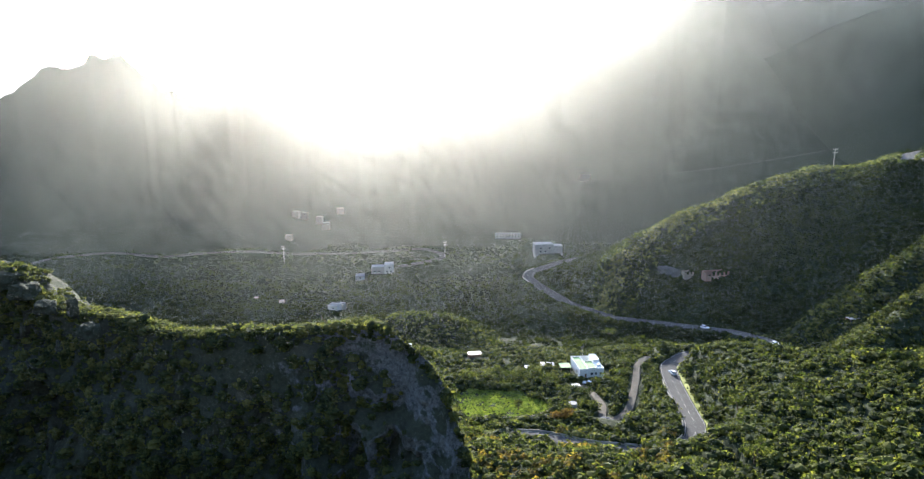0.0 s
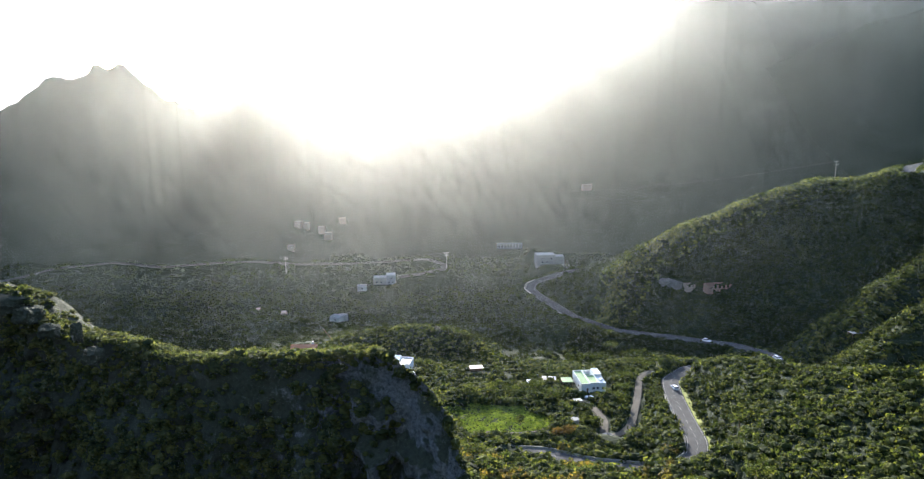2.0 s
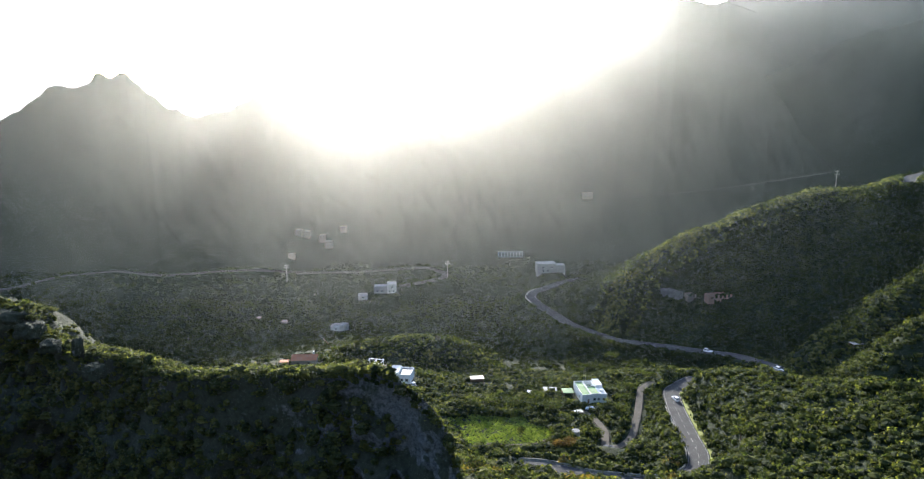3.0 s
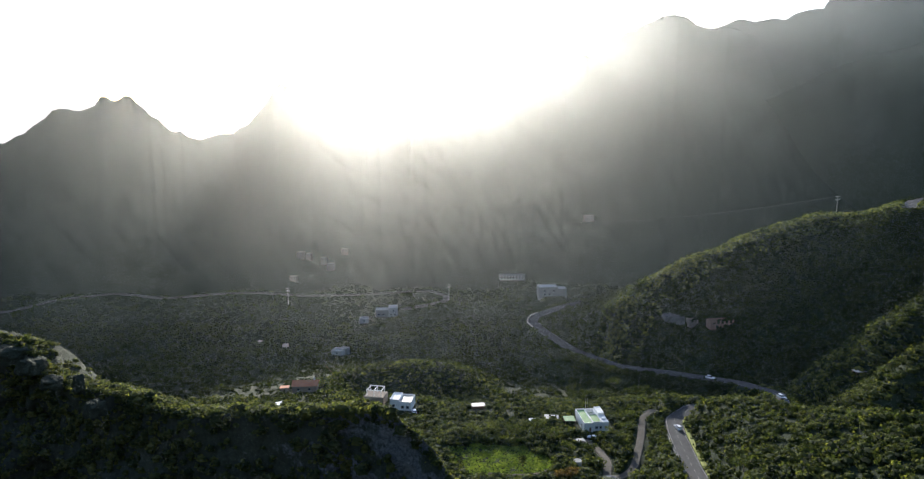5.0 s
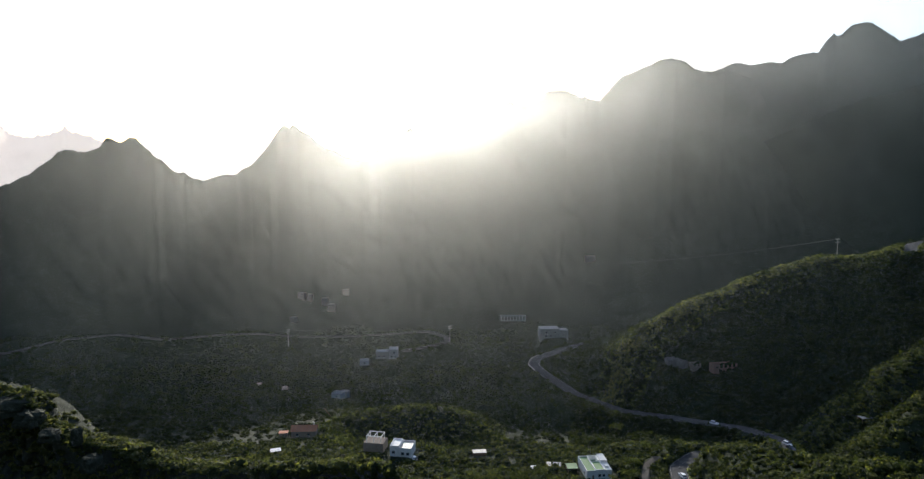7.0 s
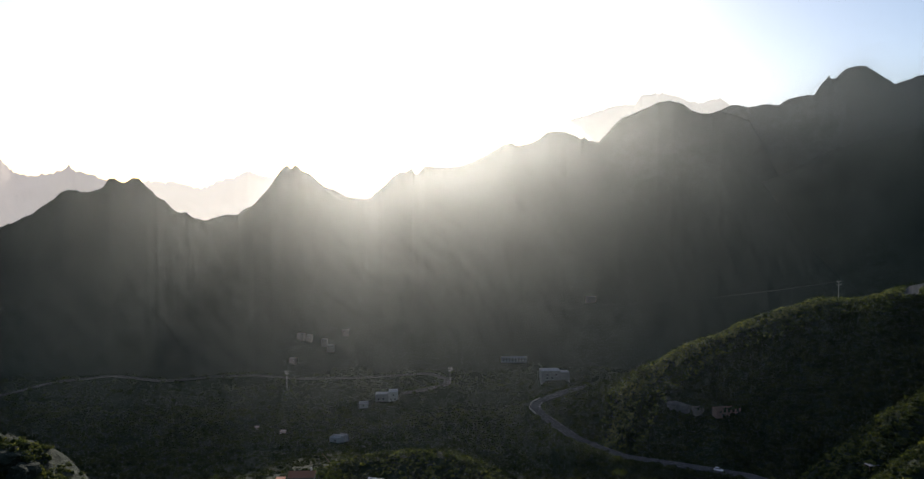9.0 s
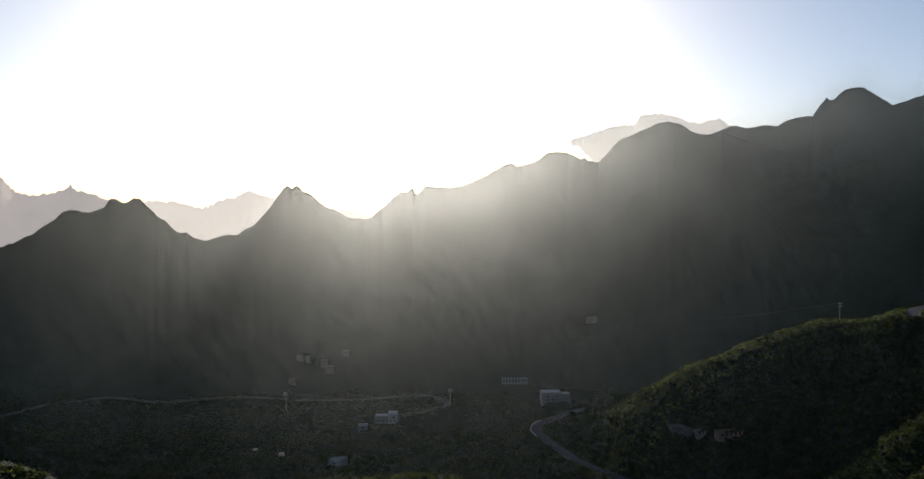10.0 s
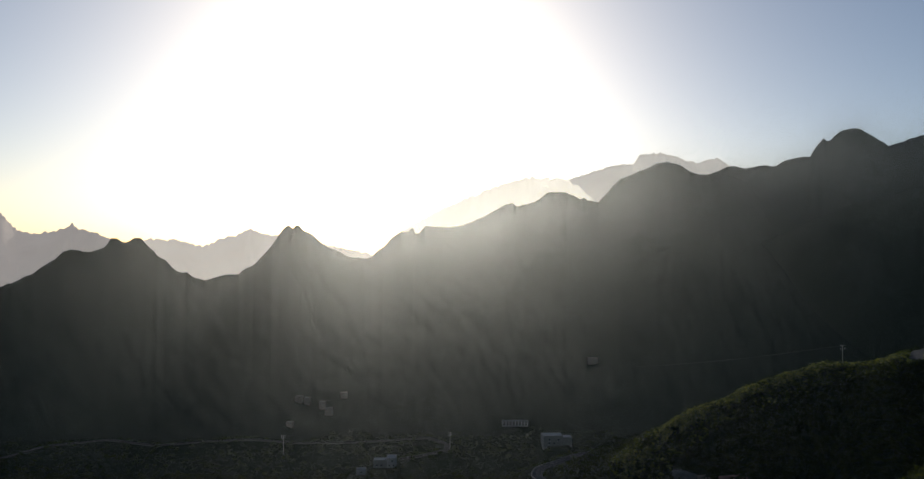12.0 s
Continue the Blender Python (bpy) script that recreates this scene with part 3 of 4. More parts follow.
def shrub_form(rng, leaves, size, rings=4, sides=7, tall=0.8):
    """A shrub about 1 m in radius: a lumpy dark heart under many leaf tufts."""
    bv, bf = ball(rings, sides)
    lump = rng.uniform(0.55, 0.9, len(bv))[:, None]
    bv = bv * lump * (0.84 if leaves else 1.0) * (1, 1, tall)
    bv[:, 2] += 0.35 * tall
    if not leaves:
        return bv, bf
    heads = rng.normal(size=(7, 3))
    heads[:, 2] = np.abs(heads[:, 2]) * 0.8
    heads = heads / np.linalg.norm(heads, axis=1)[:, None] * rng.uniform(0.25, 0.6, (7, 1))
    c = rng.normal(size=(leaves, 3))
    c /= np.linalg.norm(c, axis=1)[:, None]
    p = heads[rng.integers(0, 7, leaves)] + c * rng.uniform(0.3, 0.62, (leaves, 1))
    p[:, 2] = np.abs(p[:, 2]) * tall * 1.25 + 0.08
    out = c + rng.normal(size=c.shape) * 0.6
    t1 = np.cross(out, rng.normal(size=c.shape))
    t1 /= np.linalg.norm(t1, axis=1)[:, None]
    t2 = np.cross(out, t1)
    t2 /= np.linalg.norm(t2, axis=1)[:, None]
    s = size * rng.uniform(0.6, 1.3, (leaves, 1))
    tri = np.stack([p + t1 * s, p - t1 * s * 0.6 + t2 * s * 0.8, p - t1 * s * 0.5 - t2 * s * 0.9], 1).reshape(-1, 3)
    f = np.arange(leaves * 3).reshape(-1, 3) + len(bv)
    return np.concatenate([bv, tri]), np.concatenate([bf, f])


def plant_many(name, places, sizes, material, label, leaves, size, seed, rings=4, sides=7, tall=0.8, category="shrubs", forms=6):
    """Shrubs at many places, joined: nobody could count them."""
    rng = np.random.default_rng(seed)
    shapes = [shrub_form(rng, leaves, size, rings, sides, tall) for _ in range(forms)]
    which = rng.integers(0, forms, len(places))
    vs, fs, base = [], [], 0
    for k, (bv, bf) in enumerate(shapes):
        p, s = places[which == k], sizes[which == k]
        if not len(p):
            continue
        a = rng.uniform(0, math.tau, len(p))
        ca, sa = np.cos(a)[:, None], np.sin(a)[:, None]
        stretch = rng.uniform(0.8, 1.25, (len(p), 1))
        x = (bv[None, :, 0] * ca - bv[None, :, 1] * sa) * stretch
        y = (bv[None, :, 0] * sa + bv[None, :, 1] * ca)
        z = np.broadcast_to(bv[None, :, 2], x.shape) * rng.uniform(0.8, 1.2, (len(p), 1))
        v = np.stack([x, y, z], -1) * s[:, None, None] + p[:, None, :]
        vs.append(v.reshape(-1, 3))
        fs.append((bf[None] + (np.arange(len(p)) * len(bv))[:, None, None]).reshape(-1, 3) + base)
        base += v.shape[0] * v.shape[1]
    return tagged(new(name, quad_mesh(name, np.concatenate(vs), np.concatenate(fs), material)), label, category, kind="stuff")


def off_road(x, y, gap=0.0):
    ok = np.ones(x.shape, bool)
    for poly, half in ((UPPER_ROAD, 4.0), (TRACK, 2.8), (VALLEY_ROAD, 3.6), (HIGH_ROAD, 4.2)):
        ok &= along(poly, x, y)[0] > half + gap
    for px, py, r in ((53, 260, 9), (-28, 279, 8), (-81, 321, 7), (43, 262, 4), (5.5, 279, 4), (-64, 507, 11), (-78.5, 499, 6), (70, 548, 13), (-84, 425, 6), (38.8, 216, 2), (44, 241, 2.5), (14, 236, 2), (50, 208, 6)):
        ok &= np.hypot(x - px, y - py) > r + gap
    return ok


def in_meadow(x, y):
    return ((x - 13) / 19) ** 2 + ((y - 226) / 15) ** 2 + 0.5 * fractal(x, y, 9, 3, 77) < 1


def scatter(seed, count, y0, y1, u0, u1, keep, low, high, clump=9.0):
    """Places on the ground between two distances and two bearings."""
    rng = np.random.default_rng(seed)
    y = np.sqrt(rng.uniform(y0 ** 2, y1 ** 2, count))
    x = rng.uniform(u0, u1, count) * y
    thick = fractal(x, y, clump, 3, seed)
    ok = keep(x, y) & (thick > rng.uniform(-2.8, 0.0, count))
    x, y, thick = x[ok], y[ok], thick[ok]
    s = rng.uniform(0, 1, len(x)) ** 1.8 * (high - low) + low
    return np.stack([x, y, land(x, y) - 0.1], -1), s * (1 + 0.25 * np.clip(thick, -1, 1))


def near_keep(x, y):
    return off_road(x, y, 0.25) & ~in_meadow(x, y) & ~((x < 6) & (y < 140))


p, s = scatter(1, 12500, 112, 300, -0.14, 0.76, near_keep, 1.2, 2.9, 14)
plant_many("shrubs", p, s, SHRUB, "dense green shrubs backlit by low sun", 50, 0.17, 11, 3, 6)
p, s = scatter(7, 3600, 225, 300, -0.6, -0.13, lambda x, y: off_road(x, y, 0.6), 0.9, 2.3, 14)
plant_many("shrubs", p, s, SHRUB, "green shrubs round the hillside houses", 40, 0.2, 17, 3, 6)
p, s = scatter(2, 1500, 128, 200, -0.02, 0.36, lambda x, y: near_keep(x, y) & (fractal(x, y, 16, 2, 8) > 0.05) & (y < 192), 0.9, 2.2)
plant_many("shrubs", p, s, AMBER, "dry amber and ochre shrubs", 44, 0.22, 12, 3, 5)
p, s = scatter(9, 1500, 196, 280, 0.19, 0.36, lambda x, y: near_keep(x, y), 0.9, 2.0, 14)
plant_many("shrubs", p, s, SHRUB, "green shrubs between the track and the road", 38, 0.21, 19, 3, 5)
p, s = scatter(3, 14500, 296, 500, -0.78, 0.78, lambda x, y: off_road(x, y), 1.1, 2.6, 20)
plant_many("shrubs", p, s, SHADED_SHRUB, "green shrubs over the valley hillsides", 10, 0.42, 13, 3, 5, 0.7)
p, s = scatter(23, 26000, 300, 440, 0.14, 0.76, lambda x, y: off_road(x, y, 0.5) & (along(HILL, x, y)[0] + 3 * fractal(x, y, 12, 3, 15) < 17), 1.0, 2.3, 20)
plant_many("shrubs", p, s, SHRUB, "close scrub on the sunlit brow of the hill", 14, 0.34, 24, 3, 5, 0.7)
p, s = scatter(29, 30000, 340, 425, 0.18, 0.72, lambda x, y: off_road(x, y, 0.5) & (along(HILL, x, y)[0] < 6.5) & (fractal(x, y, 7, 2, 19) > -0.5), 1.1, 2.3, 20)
plant_many("shrubs", p, s, SUNLIT_BROW, "tall crest bushes with sunlight put into their leaf colour", 44, 0.17, 30, 3, 5, 0.9)
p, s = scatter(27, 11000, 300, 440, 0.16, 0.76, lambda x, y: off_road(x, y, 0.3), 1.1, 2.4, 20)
plant_many("shrubs", p, s, SHADED_SHRUB, "scrub over the hillside with shade put into its colour", 6, 0.5, 28, 3, 5, 0.7)
p, s = scatter(25, 1500, 295, 345, -0.24, 0.06, lambda x, y: off_road(x, y, 0.5), 1.0, 2.2, 20)
plant_many("shrubs", p, s, SHRUB, "close scrub over the round knoll", 12, 0.4, 26, 3, 5, 0.7)
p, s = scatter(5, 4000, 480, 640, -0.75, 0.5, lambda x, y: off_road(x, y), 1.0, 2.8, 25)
plant_many("shrubs", p, s, SHADED_SHRUB, "scrub on the valley floor with shade put into its colour", 8, 0.5, 14, 3, 5)


def clothe_crest(grid, seed):
    """Low bushes along the skyline of a range."""
    points, rows = grid
    rng = np.random.default_rng(seed)
    n = points.shape[1] // 2
    p = points[rows - 1, rng.integers(1, points.shape[1] - 1, n)] - (0, 0, 0.3)
    plant_many("shrubs", p, rng.uniform(0.4, 1.2, n), SHADED_SHRUB, "low bushes along the mountain skyline", 0, 0.4, seed + 1, 3, 5, 0.75)


for grid, seed in ((JAGGED, 41), (HIGH, 43), (NEAR_SHOULDER, 45)):
    clothe_crest(grid, seed)


def build_meadow():
    rng = np.random.default_rng(21)
    x, y = rng.uniform(-10, 36, 8000), rng.uniform(208, 244, 8000)
    ok = in_meadow(x, y)
    p = np.stack([x, y, land(x, y)], -1)[ok]
    plant_many("meadow_grass", p, rng.uniform(0.25, 0.6, len(p)), GRASS, "bright green meadow of tall grass", 6, 0.5, 22, 3, 4, 0.5, "grass", 4)


build_meadow()


def clothe_spur():
    rng = np.random.default_rng(31)
    n = 8200
    a, v = rng.uniform(0.12, 0.97, n), rng.uniform(0.55, 1.06, n)
    patch = fractal(a * 190, v * 60, 9, 3, 5)
    bare = 1.1 * ease(0.68, 0.78, a) * (v < 0.985) + 1.6 * (a < 0.42) * (v > 0.9)
    keep = patch - bare > rng.uniform(-1.2, 0.35, n)
    a, v = a[keep], v[keep]
    s = rng.uniform(0, 1, len(a)) ** 2 * 1.3 + 0.6
    top = 1700
    a2, v2 = rng.uniform(0.43, 0.80, top), 1 + np.abs(rng.normal(0, 0.09, top)) - 0.01
    a, v, s = np.r_[a, a2], np.r_[v, v2], np.r_[s, rng.uniform(0.35, 0.95, top)]
    p = spur_points(a, v)
    p[:, 2] -= 0.15
    plant_many("shrubs", p, s, SPUR_SHRUB, "shrubs and heather clinging to the rocky spur", 62, 0.14, 32, 3, 5)


clothe_spur()


# ---- buildings and vehicles ----
def part(name, bm, material, parent, label=""):
    me = bpy.data.meshes.new(name)
    bm.to_mesh(me)
    bm.free()
    me.materials.append(material)
    ob = new(name, me)
    ob.parent = parent
    return tagged(ob, label)


def box(x0, y0, z0, x1, y1, z1, bevel=0.03, bm=None):
    bm = bm or bmesh.new()
    made = bmesh.ops.create_cube(bm, size=1.0, matrix=Matrix.Translation(((x0 + x1) / 2, (y0 + y1) / 2, (z0 + z1) / 2)) @ Matrix.Diagonal((x1 - x0, y1 - y0, z1 - z0, 1)))
    if bevel:
        edges = list({e for v in made["verts"] for e in v.link_edges})
        bmesh.ops.bevel(bm, geom=edges, offset=bevel, segments=1, affect="EDGES")
    return bm


def base(name, m, label, category, group=""):
    ob = new(name)
    ob.matrix_basis = m
    return tagged(ob, label, category, group)


def on_land(x, y, turn=0.0, sink=0.0):
    return pose(x, y, float(land(np.array([x]), np.array([y]))[0]) - sink, 0, 0, turn)


def window(parent, x, y, z, w, h, side="front"):
    """A framed window on a wall that looks towards -y (front) or +x or -x."""
    def place(a, b, c, d, e, f):
        if side == "front":
            return box(x + a, y + b, z + c, x + d, y + e, z + f, 0)
        sg = 1 if side == "right" else -1
        q = sorted((x - sg * b, x - sg * e))
        return box(q[0], y + a, z + c, q[1], y + d, z + f, 0)
    win = part("window", place(-w / 2, -0.02, 0, w / 2, 0.05, h), GLASS, parent, "dark glazed window")
    part("frame", place(-w / 2 - 0.08, -0.05, -0.08, -w / 2, 0.04, h + 0.08), WOOD, win)
    part("frame", place(w / 2, -0.05, -0.08, w / 2 + 0.08, 0.04, h + 0.08), WOOD, win)
    part("sill", place(-w / 2 - 0.12, -0.14, -0.14, w / 2 + 0.12, 0.04, -0.06), WHITE, win)


def block(parent, x0, y0, x1, y1, h, wall=WHITE, top=GREYWALL, low=-1.5, rim=0.5):
    """Walls with a flat roof behind a parapet."""
    part("wall", box(x0, y0, low, x1, y1, h, 0.05), wall, parent)
    t = 0.25
    for q in ((x0, y0, x1, y0 + t), (x0, y1 - t, x1, y1), (x0, y0 + t, x0 + t, y1 - t), (x1 - t, y0 + t, x1, y1 - t)):
        part("parapet", box(q[0], q[1], h - 0.01, q[2], q[3], h + rim, 0.03), wall, parent)
    part("roof", box(x0 + t, y0 + t, h, x1 - t, y1 - t, h + 0.06, 0), top, parent)


def white_house():
    h = base("house", pose(52.4, 260, 33.2, 0, 0, 6) @ Matrix.Diagonal((0.86, 0.86, 0.92, 1)), "white flat-roofed house with green roof terraces", "house")
    block(h, -6.0, -6, -1.6, 10, 3.7, WHITE, GREENROOF, -1.5, 0.55)
    block(h, -1.6, -5.4, 2.8, 3.8, 3.9, WHITE, GREENROOF, -1.5, 0.45)
    block(h, -1.6, 3.8, 2.8, 10, 2.2, WHITE, GREENROOF, -1.5, 2.0)
    block(h, 2.8, -5.7, 6.0, 2.0, 3.9, WHITE, WHITE, -1.5, 0.35)
    block(h, 2.8, 2.0, 6.0, 9.2, 5.0, WHITE, WHITE, -1.5, 0.3)
    part("water_tank", box(3.6, -3.2, 3.96, 5.2, -1.4, 4.9, 0.15), WHITE, h)
    part("door", box(-3.4, -6.04, 0, -2.5, -5.9, 2.1, 0), WOOD, h, "dark wooden door")
    window(h, 0.2, -5.41, 1.1, 1.1, 1.1)
    window(h, 2.2, -5.41, 1.1, 0.9, 1.1)
    window(h, 4.6, -5.71, 1.2, 1.0, 1.1)
    window(h, -6.2, -2, 1.1, 1.0, 1.1, "left")
    for k in range(2):
        bm = bmesh.new()
        bmesh.ops.create_cone(bm, segments=6, radius1=0.05, radius2=0.04, depth=5.6, cap_ends=True, matrix=Matrix.Translation((-1.0 + k * 0.9, 9.6, 6.4)))
        part("antenna_mast", bm, STEEL, h)
    part("terrace_wall", box(-6.2, -9.5, -1.2, -5.9, -6, 0.7, 0.03), WHITE, h)


white_house()


def lean_to(x, y, turn, w, d, h, label, roof=SHEET, name="carport"):
    c = base(name, on_land(x, y, turn), label, name.replace("_", " "))
    for a in (-w / 2 + 0.1, w / 2 - 0.1):
        for b in (-d / 2 + 0.1, d / 2 - 0.1):
            part("post", box(a - 0.06, b - 0.06, -0.6, a + 0.06, b + 0.06, h, 0), WOOD, c)
    part("roof", box(-w / 2 - 0.2, -d / 2 - 0.2, h, w / 2 + 0.2, d / 2 + 0.2, h + 0.08, 0.02), roof, c)
    part("back_wall", box(-w / 2, d / 2 - 0.1, -0.6, w / 2, d / 2, h, 0), WOOD, c)


lean_to(43.0, 262, 4, 4.2, 4.5, 2.3, "carport with a pale green sheet roof", GREENROOF)
lean_to(36, 265, -6, 5.5, 3.6, 1.8, "low grey sheet-roofed shed beside the house", SHEET, "shed")
lean_to(5.5, 279, 8, 5.5, 3.4, 2.4, "open shed with a pale sheet roof", SHEET, "shed")


def hut(x, y, turn, w, d, h, label, wall=STONE, roof=SHEET, name="hut"):
    c = base(name, on_land(x, y, turn), label, name.replace("_", " "))
    part("wall", box(-w / 2, -d / 2, -1, w / 2, d / 2, h, 0.05), wall, c)
    part("roof", box(-w / 2 - 0.25, -d / 2 - 0.25, h, w / 2 + 0.25, d / 2 + 0.25, h + 0.12, 0.03), roof, c)
    part("door", box(-0.45, -d / 2 - 0.04, 0, 0.45, -d / 2 + 0.05, 1.9, 0), WOOD, c)


hut(27.8, 263, 0, 2.4, 1.8, 1.6, "small white garden shed", WHITE, WHITE)


def village_house(x, y, turn, blocks, label, z=None, windows=()):
    m = on_land(x, y, turn) if z is None else pose(x, y, z, 0, 0, turn)
    h = base("house", m, label, "house", "valley houses")
    for b in blocks:
        block(h, *b)
    for w in windows:
        window(h, *w)
    return h


village_house(-61.5, 507, 4, [(-9, -3, 1, 4, 5.2, GREYWALL, DIM_WHITE, -3), (1, -4, 8, 4, 7.2, DIM_WHITE, DIM_WHITE, -3)], "white tower house with a lower grey wing",
              windows=[(3, -4.02, 1.2, 1, 1.3), (6, -4.02, 1.2, 1, 1.3), (5, -4.02, 4.4, 1, 1.3), (-3, -3.02, 1.2, 1.2, 1.2), (-6.5, -3.02, 1.2, 1.2, 1.2)])
village_house(-78.5, 499, 8, [(-3.5, -3, 3.5, 3, 3.0, DIM_WHITE, GREYWALL, -4)], "small white flat-roofed house on the slope", windows=[(0, -3.02, 1.1, 1.2, 1.1)])
village_house(-84, 425, -20, [(-4, -3, 3, 3, 3.0, DIM_WHITE, GREYWALL, -4), (-1, 3, 4, 7, 2.6, GREYWALL, SHEET, -4)], "small pale house among dark scrub", windows=[(0, -3.02, 1.0, 1.2, 1.1)])
village_house(71, 548, 5, [(-11, -5, 5, 5, 7.5, GREYWALL, DIM_WHITE, -5), (5, -3, 13, 5, 5.5, GREYWALL, DIM_WHITE, -5)], "grey two-storey house with a white roof terrace",
              windows=[(-6, -5.02, 1.2, 1.2, 1.3), (-2, -5.02, 1.2, 1.2, 1.3), (-6, -5.02, 4.0, 1.2, 1.3), (1.5, -5.02, 4.0, 1.2, 1.3)])
village_house(-28, 279, -8, [(-4.6, -4, -0.5, 4, 4.2, WHITE, WHITE, -3), (-0.5, -4.5, 5, 4, 3.6, WHITE, SHEET, -3)], "white hillside house with a stepped flat roof",
              windows=[(-3, -4.02, 1.2, 1.1, 1.2), (1.2, -4.52, 1.0, 1.1, 1.2), (3.4, -4.52, 1.0, 1.1, 1.2)])


def red_house():
    h = base("house", pose(-81, 321, 23, 0, 0, 4), "small stone house with a red tiled roof", "house")
    part("wall", box(-6, -3.5, -3, 6, 3.5, 3.4, 0.05), STONE, h)
    bm = bmesh.new()
    pts = [(-6.4, -4, 3.3), (6.4, -4, 3.3), (6.4, 4, 3.3), (-6.4, 4, 3.3), (-6.4, 0, 5.2), (6.4, 0, 5.2)]
    v = [bm.verts.new(q) for q in pts]
    for f in ((0, 1, 5, 4), (2, 3, 4, 5), (0, 4, 3), (1, 2, 5), (0, 3, 2, 1)):
        bm.faces.new([v[i] for i in f])
    part("roof", bm, TILE, h, "weathered red clay tiles")
    part("chimney", box(4, 0.6, 4.4, 4.8, 1.4, 6.2, 0.03), WHITE, h)
    window(h, -3, -3.52, 1, 1.1, 1.1)
    window(h, 2.5, -3.52, 1, 1.1, 1.1)


red_house()


def pergola():
    c = base("pergola", pose(-40, 282, 37.5, 0, 0, -10), "white pergola frame on a stone terrace", "pergola")
    part("terrace", box(-4.5, -3.5, -4, 4.5, 3.5, 0, 0.1), STONE, c)
    for a in (-3.2, 0, 3.2):
        for b in (-2.6, 2.6):
            part("post", box(a - 0.12, b - 0.12, 0, a + 0.12, b + 0.12, 2.4, 0), WHITE, c)
        part("beam", box(a - 0.15, -2.9, 2.4, a + 0.15, 2.9, 2.65, 0), WHITE, c)
    for b in (-2.6, 2.6):
        part("beam", box(-3.5, b - 0.15, 2.652, 3.5, b + 0.15, 2.9, 0), WHITE, c)


pergola()


def car(m, paint, label, name="car"):
    """A hatchback, nose towards +y."""
    c = base(name, m, label, "car")
    side = [(-2.1, 0.35), (-2.12, 0.8), (-2.0, 1.0), (0.9, 0.98), (2.0, 0.78), (2.1, 0.55), (2.08, 0.35)]
    roof = [(-1.95, 0.99), (-1.6, 1.45), (-0.2, 1.5), (0.25, 1.42), (0.95, 0.97)]

    def loft(outline, half, inset=0.0):
        bm = bmesh.new()
        rings = []
        for sgn in (-1, 1):
            rings.append([bm.verts.new((sgn * (half - inset * max(0, (z - 1.0) / 0.5)), y, z)) for y, z in outline])
        n = len(outline)
        for k in range(n):
            bm.faces.new((rings[0][k], rings[0][(k + 1) % n], rings[1][(k + 1) % n], rings[1][k]))
        bm.faces.new(rings[0][::-1]), bm.faces.new(rings[1])
        bmesh.ops.recalc_face_normals(bm, faces=bm.faces)
        bmesh.ops.bevel(bm, geom=list(bm.edges), offset=0.05, segments=2, affect="EDGES")
        return bm
    part("body", loft(side, 0.88), paint, c)
    part("cabin_glass", loft(roof, 0.8, 0.12), GLASS, c)
    part("roof", loft([(-1.62, 1.44), (-1.55, 1.51), (-0.2, 1.55), (0.22, 1.47), (0.2, 1.42)], 0.76, 0.08), paint, c)
    for x in (-0.8, 0.8):
        for y in (-1.3, 1.3):
            bm = bmesh.new()
            bmesh.ops.create_cone(bm, segments=14, radius1=0.32, radius2=0.32, depth=0.22, cap_ends=True, matrix=Matrix.Translation((x, y, 0.32)) @ Matrix.Rotation(math.pi / 2, 4, "Y"))
            w = part("wheel", bm, RUBBER, c)
            bm = bmesh.new()
            bmesh.ops.create_cone(bm, segments=10, radius1=0.19, radius2=0.19, depth=0.24, cap_ends=True, matrix=Matrix.Translation((x, y, 0.32)) @ Matrix.Rotation(math.pi / 2, 4, "Y"))
            part("rim", bm, STEEL, w)
        part("tail_lamp", box(x - 0.1, -2.15, 0.7, x + 0.1, -2.05, 0.9, 0), RED, c)
        part("headlight", box(x - 0.14, 2.0, 0.6, x + 0.14, 2.12, 0.74, 0), GLASS, c)
    return c


car(pose(82.9, 246, 38.9, 0, 0, 10), CAR_WHITE, "white hatchback driving on the asphalt road")
car(pose(120, 314, 32.4, 0, 0, -130), CAR_WHITE, "white car on the shaded upper road")
car(on_land(50.2, 248, 60, -0.15), CAR_WHITE, "white car parked by the house")
car(on_land(-22.4, 272.6, 20), CAR_WHITE, "white car parked below the hillside house")
car(on_land(49.0, 210, -70), CAR_DARK, "dark pickup parked at the track bend")


def utility_pole(x, y, z, tall, label, coat=None):
    coat = coat or WOOD
    c = base("utility_pole", pose(x, y, z, 0, 0, 20), label, "pole", "utility poles")
    bm = bmesh.new()
    bmesh.ops.create_cone(bm, segments=8, radius1=0.2, radius2=0.13, depth=tall + 1, cap_ends=True, matrix=Matrix.Translation((0, 0, (tall - 1) / 2)))
    part("post", bm, coat, c)
    for h, w in ((tall - 0.5, 1.7), (tall - 2.4, 1.9)):
        part("crossarm", box(-w, -0.14, h - 0.14, w, 0.14, h + 0.14, 0.02), coat, c)
        for a in (-w + 0.15, 0, w - 0.15):
            bm = bmesh.new()
            bmesh.ops.create_cone(bm, segments=6, radius1=0.09, radius2=0.06, depth=0.35, cap_ends=True, matrix=Matrix.Translation((a, 0, h + 0.27)))
            part("insulator", bm, WHITE, c)


